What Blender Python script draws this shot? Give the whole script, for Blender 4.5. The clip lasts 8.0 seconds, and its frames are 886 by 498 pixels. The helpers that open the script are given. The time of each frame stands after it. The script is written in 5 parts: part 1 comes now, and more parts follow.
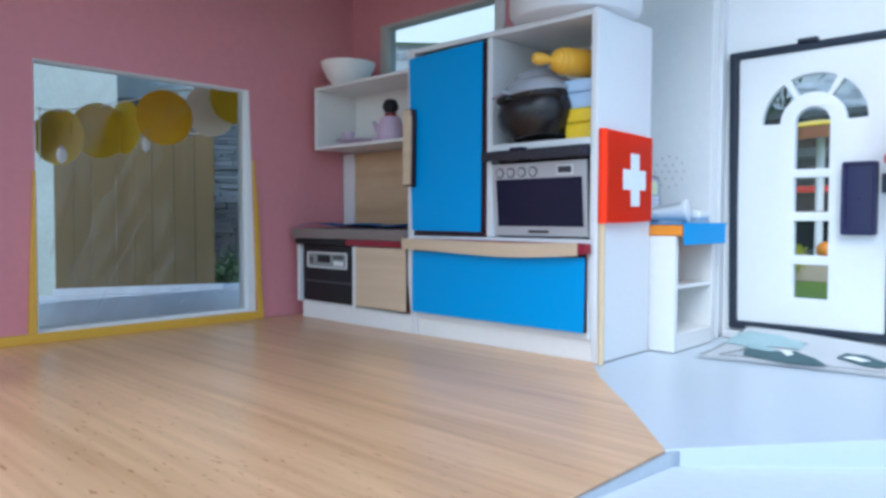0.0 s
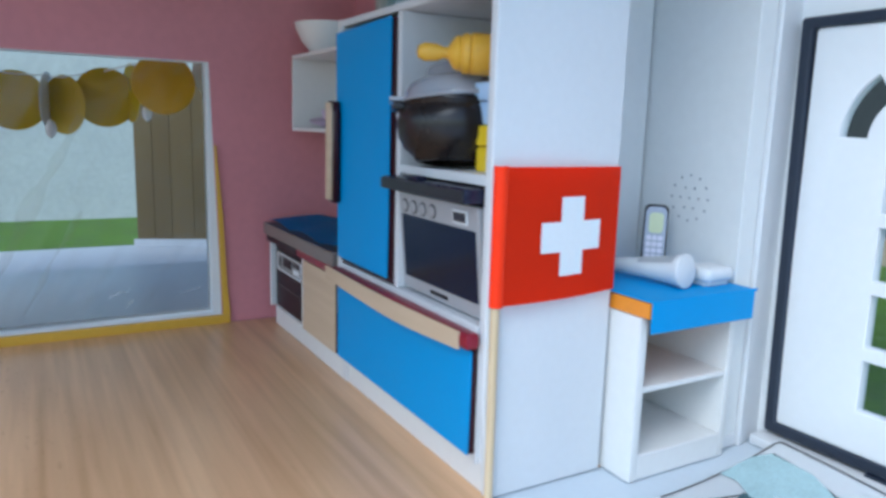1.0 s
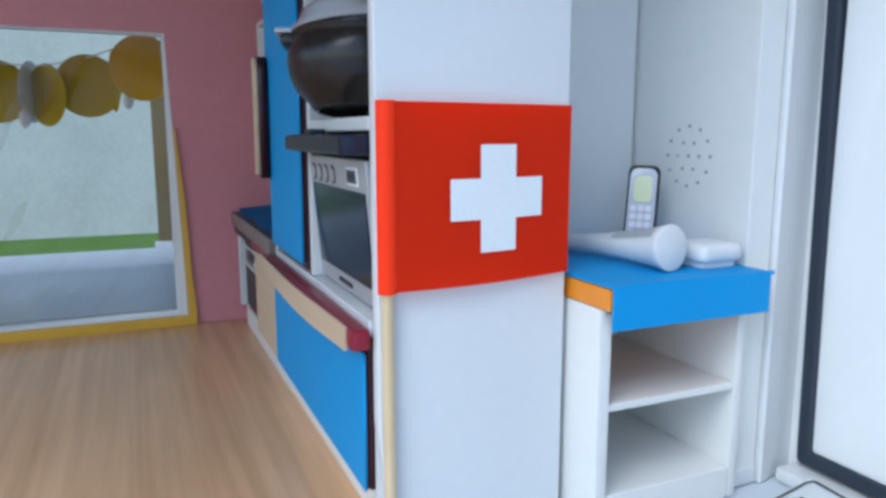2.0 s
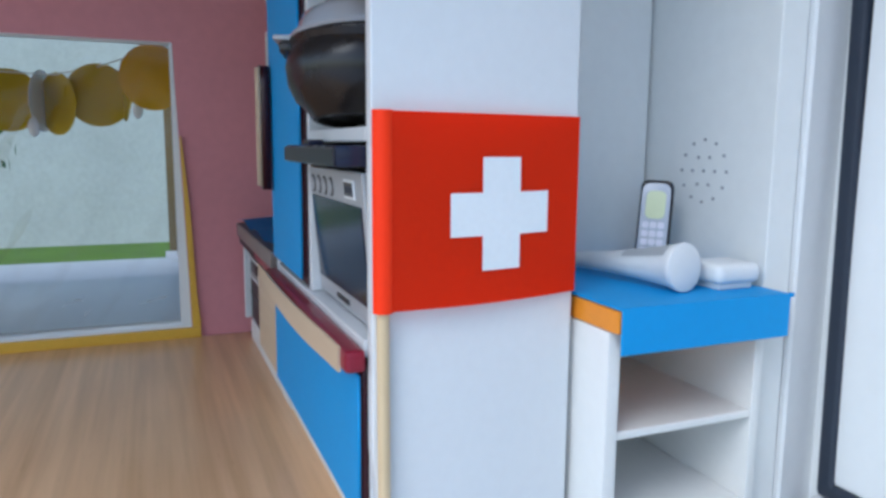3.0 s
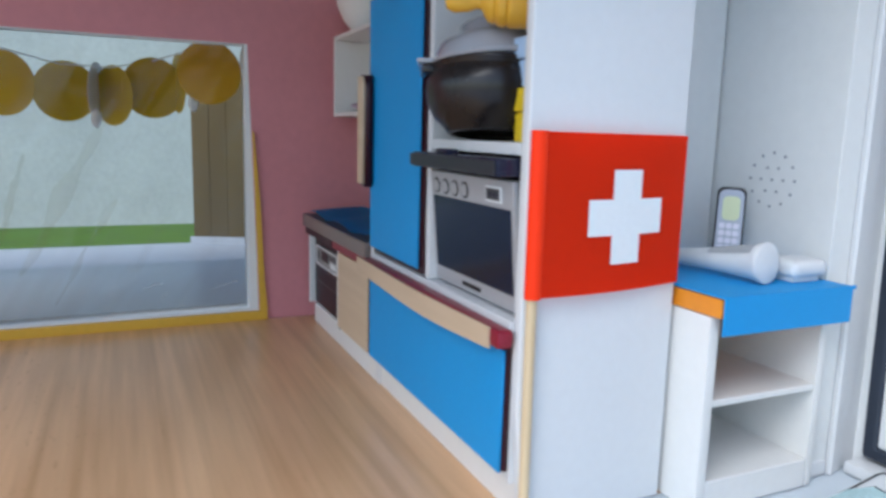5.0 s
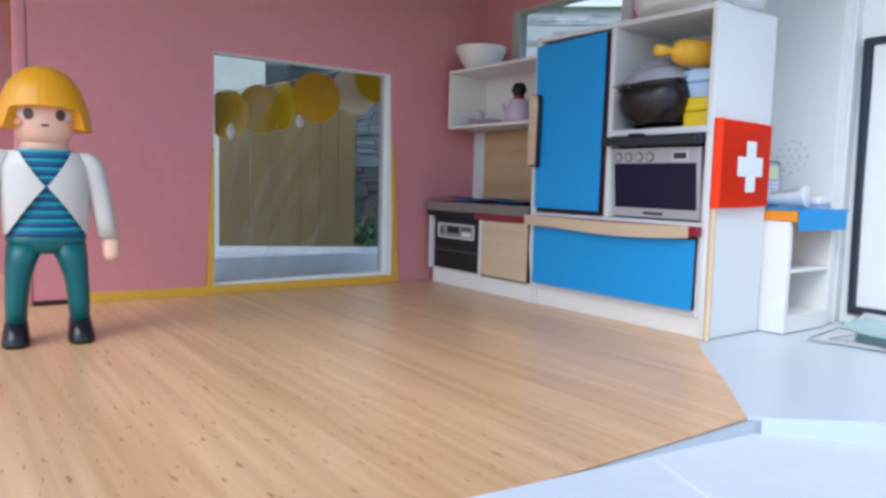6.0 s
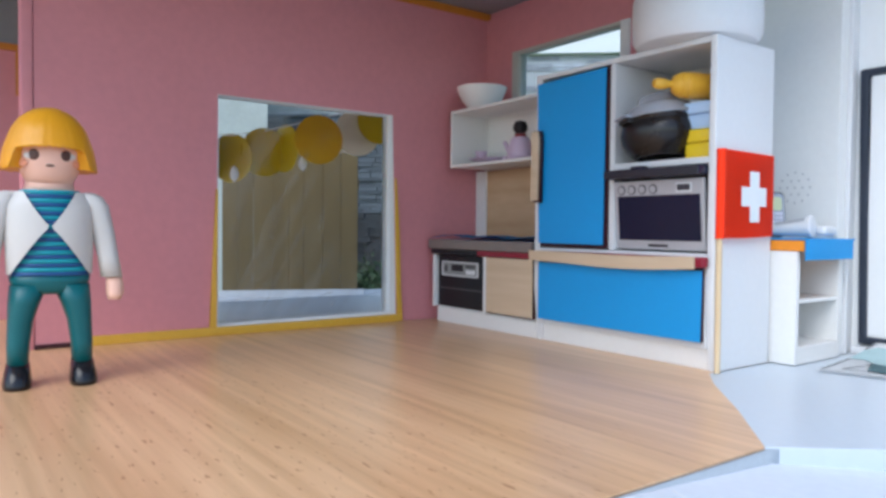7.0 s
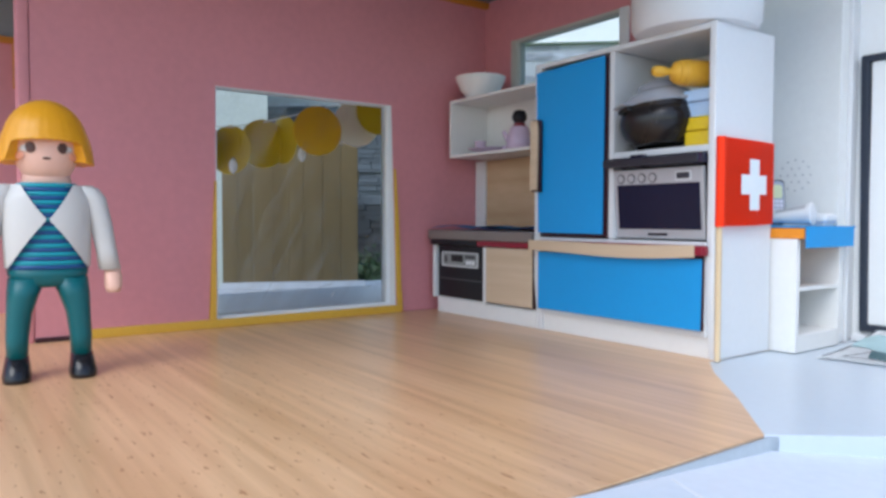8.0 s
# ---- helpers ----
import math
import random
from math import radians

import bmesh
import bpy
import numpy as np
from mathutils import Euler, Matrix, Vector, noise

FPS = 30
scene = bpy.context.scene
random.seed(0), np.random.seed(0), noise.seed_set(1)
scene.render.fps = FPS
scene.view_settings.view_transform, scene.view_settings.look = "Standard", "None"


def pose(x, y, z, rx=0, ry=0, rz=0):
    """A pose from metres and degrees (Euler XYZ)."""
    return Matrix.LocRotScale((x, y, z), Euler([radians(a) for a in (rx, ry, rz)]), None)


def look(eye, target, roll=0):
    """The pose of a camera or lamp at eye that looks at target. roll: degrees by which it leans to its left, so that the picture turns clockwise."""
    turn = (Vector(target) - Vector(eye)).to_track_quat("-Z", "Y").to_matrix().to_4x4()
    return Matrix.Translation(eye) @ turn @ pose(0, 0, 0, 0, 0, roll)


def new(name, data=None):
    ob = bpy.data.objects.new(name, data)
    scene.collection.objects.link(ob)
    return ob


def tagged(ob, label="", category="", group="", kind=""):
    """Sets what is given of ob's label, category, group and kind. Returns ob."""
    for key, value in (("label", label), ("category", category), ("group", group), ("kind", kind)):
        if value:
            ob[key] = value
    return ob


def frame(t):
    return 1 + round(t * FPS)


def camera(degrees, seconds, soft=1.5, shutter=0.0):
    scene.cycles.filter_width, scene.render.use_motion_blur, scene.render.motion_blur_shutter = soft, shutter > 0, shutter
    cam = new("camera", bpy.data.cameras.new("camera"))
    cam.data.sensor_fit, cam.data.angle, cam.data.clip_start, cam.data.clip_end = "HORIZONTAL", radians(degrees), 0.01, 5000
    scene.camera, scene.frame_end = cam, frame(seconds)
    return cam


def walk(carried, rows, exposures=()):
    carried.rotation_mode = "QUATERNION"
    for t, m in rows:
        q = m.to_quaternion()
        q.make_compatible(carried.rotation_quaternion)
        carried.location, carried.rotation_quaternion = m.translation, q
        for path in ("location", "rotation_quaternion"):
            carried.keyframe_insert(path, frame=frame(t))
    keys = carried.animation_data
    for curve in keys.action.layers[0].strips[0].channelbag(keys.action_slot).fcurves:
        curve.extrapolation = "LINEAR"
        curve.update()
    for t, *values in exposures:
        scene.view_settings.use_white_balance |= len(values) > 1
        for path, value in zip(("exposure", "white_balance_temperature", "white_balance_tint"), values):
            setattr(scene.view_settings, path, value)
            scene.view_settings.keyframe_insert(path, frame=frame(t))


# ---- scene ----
# A toy house on a garden table, at its true small size.
cam = camera(63.70, 8.0, soft=3.1, shutter=0.15)
ROWS = [
    (0.0, 0.0181, -0.0158, 0.0408, 43.48, -2.40, 0.16),
    (0.2, 0.0181, -0.0142, 0.0400, 41.90, -2.23, -0.08),
    (0.5, 0.0207, 0.0005, 0.0470, 45.68, -3.73, 0.79),
    (0.8, 0.0236, 0.0486, 0.0711, 54.70, -7.78, 1.63),
    (0.9, 0.0229, 0.0635, 0.0727, 57.16, -8.28, 1.89),
    (1.0, 0.0209, 0.0853, 0.0728, 60.00, -9.77, 1.65),
    (1.1, 0.0190, 0.0968, 0.0728, 61.21, -10.81, 0.88),
    (1.2, 0.0162, 0.1080, 0.0726, 62.80, -11.91, 0.14),
    (1.3, 0.0133, 0.1141, 0.0723, 63.28, -13.02, -0.34),
    (1.5, 0.0071, 0.1262, 0.0651, 64.12, -12.32, -0.55),
    (1.7, 0.0059, 0.1267, 0.0615, 65.23, -10.45, -0.27),
    (3.0, 0.0014, 0.1313, 0.0614, 67.63, -8.16, 0.47),
    (3.5, 0.0017, 0.1315, 0.0601, 67.74, -8.65, 0.64),
    (4.0, 0.0006, 0.1317, 0.0579, 68.13, -9.91, 0.87),
    (4.1, 0.0002, 0.1319, 0.0584, 68.18, -10.09, 0.82),
    (4.5, 0.0007, 0.1281, 0.0619, 68.21, -9.82, 0.84),
    (4.7, 0.0024, 0.1265, 0.0654, 68.24, -10.06, 0.86),
    (5.8, 0.0328, -0.0156, 0.0546, 54.26, -4.16, 2.03),
    (5.9, 0.0356, -0.0221, 0.0489, 54.25, -4.42, 1.44),
    (6.0, 0.0361, -0.0295, 0.0447, 53.73, -5.21, 1.55),
    (6.5, 0.0353, -0.0309, 0.0431, 53.59, -2.17, 0.94),
    (7.0, 0.0349, -0.0295, 0.0417, 53.98, -1.61, 0.58),
    (7.5, 0.0349, -0.0288, 0.0417, 54.05, -2.31, 0.24),
    (8.0, 0.0349, -0.0286, 0.0415, 54.09, -2.34, 0.15),
]
EXPOSURES = [(0.0, 0.85, 5480, 3), (0.5, 0.80, 5520, 3), (1.0, 0.74, 5560, 3), (1.5, 0.72, 5640, 3), (3.0, 0.66, 5800, 5), (4.5, 0.66, 6030, 6), (5.8, 0.90, 6100, 8), (8.0, 0.88, 6080, 8)]
walk(cam, [(t, pose(x, y, z) @ pose(0, 0, 0, 0, 0, yaw) @ pose(0, 0, 0, 90 + pitch) @ pose(0, 0, 0, 0, 0, roll)) for t, x, y, z, yaw, pitch, roll in ROWS], EXPOSURES)

# ---------------- light ----------------
world = bpy.data.worlds.new("sky")
scene.world = world
world.use_nodes = True
SUN_UP, SUN_TURN = radians(46), radians(152)
wn = world.node_tree.nodes
sky = wn.new("ShaderNodeTexSky")
sky.sky_type, sky.sun_disc, sky.sun_elevation, sky.sun_rotation = "NISHITA", False, SUN_UP, SUN_TURN
sky.air_density, sky.dust_density, sky.ozone_density = 1.0, 1.2, 1.2
world.node_tree.links.new(sky.outputs["Color"], wn["Background"].inputs["Color"])
wn["Background"].inputs["Strength"].default_value = 0.15
sun = new("sun", bpy.data.lights.new("sun", "SUN"))
sun.data.energy, sun.data.angle, sun.data.color = 0.886, radians(40), (1.0, 0.985, 0.96)
sun.matrix_world = look((2 * math.sin(SUN_TURN), 2 * math.cos(SUN_TURN), 2 * math.tan(SUN_UP)), (0, 0, 0))


# ---------------- materials ----------------
def mat(name, colour, rough=0.5, metal=0.0, vary=0.12, scale=60.0, bump=0.0, bump_scale=900.0, stretch=(1, 1, 1), coat=0.0, spec=0.5, trans=0.0, ior=1.45, glow=0.0, random_tint=0.0):
    """A node material with colour variation at two scales and fine relief."""
    m = bpy.data.materials.new(name)
    m.use_nodes = True
    n, link = m.node_tree.nodes, m.node_tree.links.new
    b = n["Principled BSDF"]
    b.inputs["Roughness"].default_value, b.inputs["Metallic"].default_value = rough, metal
    b.inputs["Coat Weight"].default_value, b.inputs["Specular IOR Level"].default_value = coat, spec
    b.inputs["Transmission Weight"].default_value, b.inputs["IOR"].default_value = trans, ior
    geo = n.new("ShaderNodeTexCoord")
    mp = n.new("ShaderNodeMapping")
    mp.inputs["Scale"].default_value = stretch
    link(geo.outputs["Object"], mp.inputs["Vector"])
    n1, n2 = n.new("ShaderNodeTexNoise"), n.new("ShaderNodeTexNoise")
    n1.inputs["Scale"].default_value, n1.inputs["Detail"].default_value = scale, 4
    n2.inputs["Scale"].default_value, n2.inputs["Detail"].default_value = scale * 14, 3
    link(mp.outputs["Vector"], n1.inputs["Vector"])
    link(mp.outputs["Vector"], n2.inputs["Vector"])
    add = n.new("ShaderNodeMath")
    add.operation = "ADD"
    link(n1.outputs["Fac"], add.inputs[0])
    link(n2.outputs["Fac"], add.inputs[1])
    ramp = n.new("ShaderNodeMapRange")
    ramp.inputs["From Min"].default_value, ramp.inputs["From Max"].default_value = 0.6, 1.4
    ramp.inputs["To Min"].default_value, ramp.inputs["To Max"].default_value = 1 - vary, 1 + vary
    link(add.outputs[0], ramp.inputs["Value"])
    out = ramp.outputs["Result"]
    if random_tint:
        info = n.new("ShaderNodeNewGeometry")
        r2 = n.new("ShaderNodeMapRange")
        r2.inputs["To Min"].default_value, r2.inputs["To Max"].default_value = 1 - random_tint, 1 + random_tint
        link(info.outputs["Random Per Island"], r2.inputs["Value"])
        mul = n.new("ShaderNodeMath")
        mul.operation = "MULTIPLY"
        link(out, mul.inputs[0])
        link(r2.outputs["Result"], mul.inputs[1])
        out = mul.outputs[0]
    vm = n.new("ShaderNodeVectorMath")
    vm.operation = "SCALE"
    vm.inputs[0].default_value = colour
    link(out, vm.inputs["Scale"])
    link(vm.outputs["Vector"], b.inputs["Base Color"])
    rr = n.new("ShaderNodeMapRange")
    rr.inputs["To Min"].default_value, rr.inputs["To Max"].default_value = max(0.02, rough - 0.06), min(1, rough + 0.08)
    link(n1.outputs["Fac"], rr.inputs["Value"])
    link(rr.outputs["Result"], b.inputs["Roughness"])
    if bump:
        nb, bp = n.new("ShaderNodeTexNoise"), n.new("ShaderNodeBump")
        nb.inputs["Scale"].default_value, nb.inputs["Detail"].default_value = bump_scale, 4
        link(mp.outputs["Vector"], nb.inputs["Vector"])
        bp.inputs["Strength"].default_value, bp.inputs["Distance"].default_value = bump, 0.0004
        link(nb.outputs["Fac"], bp.inputs["Height"])
        link(bp.outputs["Normal"], b.inputs["Normal"])
    return m


def wood_mat(name, light, dark, rough, lines=380.0, along="x", stretch=22.0, flecks=0.0, coat=0.0):
    """Wood with long fine grain along one axis, and short dark flecks."""
    m = bpy.data.materials.new(name)
    m.use_nodes = True
    n, link = m.node_tree.nodes, m.node_tree.links.new
    b = n["Principled BSDF"]
    b.inputs["Coat Weight"].default_value, b.inputs["Coat Roughness"].default_value = coat, 0.2
    tc = n.new("ShaderNodeTexCoord")

    def noise_at(scale, detail, squeeze):
        mp, tx = n.new("ShaderNodeMapping"), n.new("ShaderNodeTexNoise")
        sc = [1.0, 1.0, 1.0]
        sc["xyz".index(along)] = 1.0 / squeeze
        mp.inputs["Scale"].default_value = sc
        tx.inputs["Scale"].default_value, tx.inputs["Detail"].default_value = scale, detail
        link(tc.outputs["Object"], mp.inputs["Vector"])
        link(mp.outputs["Vector"], tx.inputs["Vector"])
        return tx.outputs["Fac"]

    fine, broad, tiny = noise_at(lines, 5, stretch), noise_at(lines / 9, 3, 5.0), noise_at(lines * 2.2, 2, 4.5)
    strips = noise_at(lines * 0.62, 1, 90.0)

    def weighted(value, by, plus):
        node = n.new("ShaderNodeMath")
        node.operation = "MULTIPLY_ADD"
        link(value, node.inputs[0])
        node.inputs[1].default_value = by
        if isinstance(plus, float):
            node.inputs[2].default_value = plus
        else:
            link(plus, node.inputs[2])
        return node.outputs[0]

    tone = weighted(fine, 0.62, weighted(strips, 0.40, weighted(broad, 0.6, -0.31)))
    ramp = n.new("ShaderNodeValToRGB")
    ramp.color_ramp.elements[0].position, ramp.color_ramp.elements[1].position = 0.28, 0.72
    ramp.color_ramp.elements[0].color, ramp.color_ramp.elements[1].color = (*dark, 1), (*light, 1)
    link(tone, ramp.inputs["Fac"])
    colour = ramp.outputs["Color"]
    if flecks:
        fr = n.new("ShaderNodeValToRGB")
        fr.color_ramp.elements[0].position, fr.color_ramp.elements[1].position = 0.30, 0.36
        fr.color_ramp.elements[0].color, fr.color_ramp.elements[1].color = (1 - 0.7 * flecks, 1 - flecks, 1 - 1.2 * flecks, 1), (1, 1, 1, 1)
        link(tiny, fr.inputs["Fac"])
        mx = n.new("ShaderNodeMix")
        mx.data_type, mx.blend_type = "RGBA", "MULTIPLY"
        sp, worn = n.new("ShaderNodeSeparateXYZ"), n.new("ShaderNodeMapRange")
        worn.inputs["From Min"].default_value, worn.inputs["From Max"].default_value = 0.075, 0.125
        worn.inputs["To Min"].default_value, worn.inputs["To Max"].default_value = 1.0, 0.12
        link(tc.outputs["Object"], sp.inputs["Vector"])
        link(weighted(broad, 0.06, sp.outputs["Y"]), worn.inputs["Value"])
        link(worn.outputs["Result"], mx.inputs["Factor"])
        link(colour, mx.inputs["A"])
        link(fr.outputs["Color"], mx.inputs["B"])
        colour = mx.outputs["Result"]
    link(colour, b.inputs["Base Color"])
    rr = n.new("ShaderNodeMapRange")
    rr.inputs["To Min"].default_value, rr.inputs["To Max"].default_value = rough - 0.05, rough + 0.12
    link(fine, rr.inputs["Value"])
    link(rr.outputs["Result"], b.inputs["Roughness"])
    bp = n.new("ShaderNodeBump")
    bp.inputs["Strength"].default_value, bp.inputs["Distance"].default_value = 0.12, 0.0003
    link(fine, bp.inputs["Height"])
    link(bp.outputs["Normal"], b.inputs["Normal"])
    return m


PINK = mat("pink_card", (0.635, 0.258, 0.285), 0.6, vary=0.06, scale=25, bump=0.12, bump_scale=1500)
WHITE = mat("white_plastic", (0.715, 0.725, 0.735), 0.38, vary=0.025, scale=40, bump=0.04, bump_scale=700)
WHITE_WARM = mat("cream_plastic", (0.76, 0.755, 0.735), 0.35, vary=0.025, scale=40, bump=0.04, bump_scale=700)
# Hall white is greyer, door white brighter: shade and light in the colour.
HALL_WHITE = mat("hall_white_plastic", (0.74, 0.75, 0.74), 0.42, vary=0.03, scale=30, bump=0.08, bump_scale=500)
LIT_WHITE = mat("lit_white_plastic", (0.80, 0.815, 0.82), 0.4, vary=0.02, scale=30, bump=0.06, bump_scale=500)
PAPER = mat("white_paper", (0.80, 0.82, 0.83), 0.7, vary=0.03, scale=80, bump=0.1, bump_scale=1500)
GREY_FLOOR = mat("grey_blue_plastic", (0.58, 0.645, 0.70), 0.32, vary=0.03, scale=35)
BASE_PLASTIC = mat("pale_base_plastic", (0.70, 0.75, 0.81), 0.4, vary=0.05, scale=30, bump=0.08, bump_scale=400)
# Darker grey for the plate's side face: its shade is put into colour.
EDGE_SHADE = mat("edge_shade_grey", (0.36, 0.41, 0.46), 0.6, vary=0.08, scale=60, bump=0.1)
WOOD_FLOOR = wood_mat("laminated_wood", (0.84, 0.53, 0.29), (0.58, 0.325, 0.152), 0.32, lines=460, along="x", stretch=26, flecks=0.52, coat=0.25)
WOOD_PALE = wood_mat("pale_veneer", (0.64, 0.50, 0.35), (0.55, 0.41, 0.27), 0.5, lines=500, along="x", stretch=14)
WOOD_SPLASH = wood_mat("splash_veneer", (0.60, 0.44, 0.27), (0.44, 0.29, 0.16), 0.5, lines=240, along="x", stretch=5)
WOOD_STICK = wood_mat("bamboo_stick", (0.76, 0.60, 0.38), (0.64, 0.47, 0.27), 0.5, lines=900, along="z", stretch=20)
WOOD_FENCE = wood_mat("weathered_fence", (0.180, 0.132, 0.060), (0.135, 0.097, 0.042), 0.75, lines=170, along="z", stretch=30)
BLUE = mat("blue_card", (0.015, 0.300, 0.69), 0.55, vary=0.03, scale=60, bump=0.1, bump_scale=1600)
CRIMSON = mat("crimson_plastic", (0.24, 0.010, 0.028), 0.3, vary=0.08, scale=60)
MAROON = mat("dark_red_plastic", (0.034, 0.004, 0.009), 0.3, vary=0.08, scale=60)
BLACK = mat("black_plastic", (0.010, 0.010, 0.014), 0.36, vary=0.1, scale=60, bump=0.05, spec=0.35)
GREY_MID = mat("mid_grey_print", (0.16, 0.16, 0.17), 0.35, vary=0.1, scale=60)
GREY_DARK = mat("dark_grey_print", (0.07, 0.07, 0.075), 0.4, vary=0.1, scale=60)
NAVY_DARK = mat("dark_navy_plastic", (0.011, 0.013, 0.036), 0.28, vary=0.08, scale=60, bump=0.05)
BAR_BLACK = mat("glossy_black_strip", (0.022, 0.024, 0.032), 0.30, vary=0.1, scale=60)
NAVY = mat("navy_plastic", (0.020, 0.022, 0.080), 0.32, vary=0.08, scale=60, bump=0.05)
SILVER = mat("silver_print", (0.49, 0.50, 0.52), 0.40, metal=0.35, vary=0.04, scale=60)
PANEL_GREY = mat("grey_panel_print", (0.26, 0.28, 0.27), 0.4, vary=0.06, scale=60)
TAUPE = mat("taupe_worktop", (0.20, 0.165, 0.15), 0.4, vary=0.06, scale=60)
GLASS_DARK = mat("dark_oven_glass", (0.006, 0.012, 0.034), 0.16, vary=0.1, scale=40, spec=0.32)
RED = mat("red_paper", (1.0, 0.040, 0.003), 0.5, vary=0.02, scale=60, bump=0.1, bump_scale=1500, spec=0.25)
RED_PLASTIC = mat("red_plastic", (0.72, 0.045, 0.03), 0.3, vary=0.03, scale=60)
YELLOW_TRIM = mat("yellow_plastic_trim", (0.70, 0.41, 0.045), 0.4, vary=0.07, scale=50, bump=0.06)
ORANGE_TRIM = mat("orange_plastic_trim", (0.60, 0.22, 0.03), 0.4, vary=0.07, scale=50, bump=0.06)
ORANGE = mat("orange_plastic", (0.80, 0.28, 0.02), 0.4, vary=0.05, scale=60)
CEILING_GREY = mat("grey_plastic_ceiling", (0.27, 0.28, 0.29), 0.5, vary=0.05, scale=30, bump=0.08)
SEAL = mat("slate_grey_plastic", (0.022, 0.030, 0.048), 0.38, vary=0.06, scale=60, bump=0.05)
YELLOW = mat("yellow_plastic", (0.85, 0.60, 0.02), 0.35, vary=0.04, scale=60)
OCHRE = mat("ochre_fabric", (0.22, 0.065, 0.002), 0.7, vary=0.1, scale=90)
PIN = mat("ochre_plastic", (0.74, 0.40, 0.035), 0.38, vary=0.04, scale=60)
SKY_BLUE = mat("light_blue_plastic", (0.48, 0.66, 0.92), 0.35, vary=0.03, scale=60)
LILAC = mat("lilac_plastic", (0.58, 0.46, 0.60), 0.35, vary=0.03, scale=60)
POT = mat("black_enamel", (0.016, 0.013, 0.013), 0.27, vary=0.15, scale=60, spec=0.5)
CLEAR = mat("clear_smoky_plastic", (0.58, 0.60, 0.66), 0.09, vary=0.02, scale=60, trans=0.42, ior=1.4, coat=1.0)


def film_mat(name, tint, gloss, haze, rough, relief, scale, streak=0.0):
    """A thin film that bends no light: clear, a little hazy, with wrinkled gloss."""
    m = bpy.data.materials.new(name)
    m.use_nodes = True
    n, link = m.node_tree.nodes, m.node_tree.links.new
    n.remove(n["Principled BSDF"])
    clear, shine, milky = n.new("ShaderNodeBsdfTransparent"), n.new("ShaderNodeBsdfGlossy"), n.new("ShaderNodeBsdfDiffuse")
    clear.inputs["Color"].default_value = (*tint, 1)
    shine.inputs["Roughness"].default_value = rough
    milky.inputs["Color"].default_value = (0.75, 0.78, 0.76, 1)
    tc, nt, bp = n.new("ShaderNodeTexCoord"), n.new("ShaderNodeTexNoise"), n.new("ShaderNodeBump")
    nt.inputs["Scale"].default_value, nt.inputs["Detail"].default_value = scale, 3
    bp.inputs["Strength"].default_value, bp.inputs["Distance"].default_value = relief, 0.001
    link(tc.outputs["Object"], nt.inputs["Vector"])
    link(nt.outputs["Fac"], bp.inputs["Height"])
    link(bp.outputs["Normal"], shine.inputs["Normal"])
    a, b = n.new("ShaderNodeMixShader"), n.new("ShaderNodeMixShader")
    a.inputs["Fac"].default_value, b.inputs["Fac"].default_value = haze, gloss
    if streak:
        # Bands of extra haze, painted in as bright diagonal streaks.
        mp, ns, mr = n.new("ShaderNodeMapping"), n.new("ShaderNodeTexNoise"), n.new("ShaderNodeMapRange")
        mp.vector_type = "TEXTURE"
        mp.inputs["Rotation"].default_value, mp.inputs["Scale"].default_value = (radians(60), 0, 0), (1, 7, 1)
        ns.inputs["Scale"].default_value, ns.inputs["Detail"].default_value = 90, 3
        mr.inputs["From Min"].default_value, mr.inputs["From Max"].default_value = 0.54, 0.74
        mr.inputs["To Min"].default_value, mr.inputs["To Max"].default_value = haze, streak
        link(tc.outputs["Object"], mp.inputs["Vector"])
        link(mp.outputs["Vector"], ns.inputs["Vector"])
        link(ns.outputs["Fac"], mr.inputs["Value"])
        link(mr.outputs["Result"], a.inputs["Fac"])
    link(clear.outputs[0], a.inputs[1])
    link(milky.outputs[0], a.inputs[2])
    link(a.outputs[0], b.inputs[1])
    link(shine.outputs[0], b.inputs[2])
    link(b.outputs[0], n["Material Output"].inputs["Surface"])
    return m


PANE = film_mat("clear_pane", (0.94, 0.95, 0.95), 0.02, 0.0, 0.03, 0.02, 30.0)
FOIL = film_mat("clear_wrinkled_foil", (0.93, 0.92, 0.87), 0.018, 0.002, 0.09, 0.34, 45.0, 0.11)
# Whitish films that paint bright streaks and glints onto the foil.
FOIL_STREAK = film_mat("milky_foil_streak", (0.94, 0.93, 0.90), 0.02, 0.04, 0.12, 0.3, 45.0, 0.14)
FOIL_GLINT = film_mat("painted_foil_glint", (0.95, 0.95, 0.95), 0.25, 0.55, 0.08, 0.3, 45.0)
CREAM = mat("cream_card", (0.88, 0.84, 0.70), 0.6, vary=0.03, scale=80)
GOLD_DEEP = mat("deep_gold_card", (0.62, 0.36, 0.001), 0.5, vary=0.1, scale=90, bump=0.15, bump_scale=1200, spec=0.2)
GOLD = mat("gold_card", (0.53, 0.37, 0.001), 0.5, vary=0.1, scale=90, bump=0.15, bump_scale=1200, spec=0.2)
SKIN = mat("skin_plastic", (0.78, 0.47, 0.36), 0.38, vary=0.02, scale=60)
HAIR = mat("yellow_moulded_plastic", (0.76, 0.335, 0.012), 0.35, vary=0.04, scale=90, bump=0.15, bump_scale=500)
TEAL = mat("teal_plastic", (0.003, 0.112, 0.128), 0.38, vary=0.04, scale=60)
STRIPE = mat("turquoise_print", (0.012, 0.30, 0.37), 0.4, vary=0.03, scale=60)
STRIPE_DARK = mat("blue_print", (0.012, 0.075, 0.23), 0.4, vary=0.03, scale=60)
JACKET = mat("white_figure_plastic", (0.60, 0.585, 0.56), 0.38, vary=0.02, scale=60)
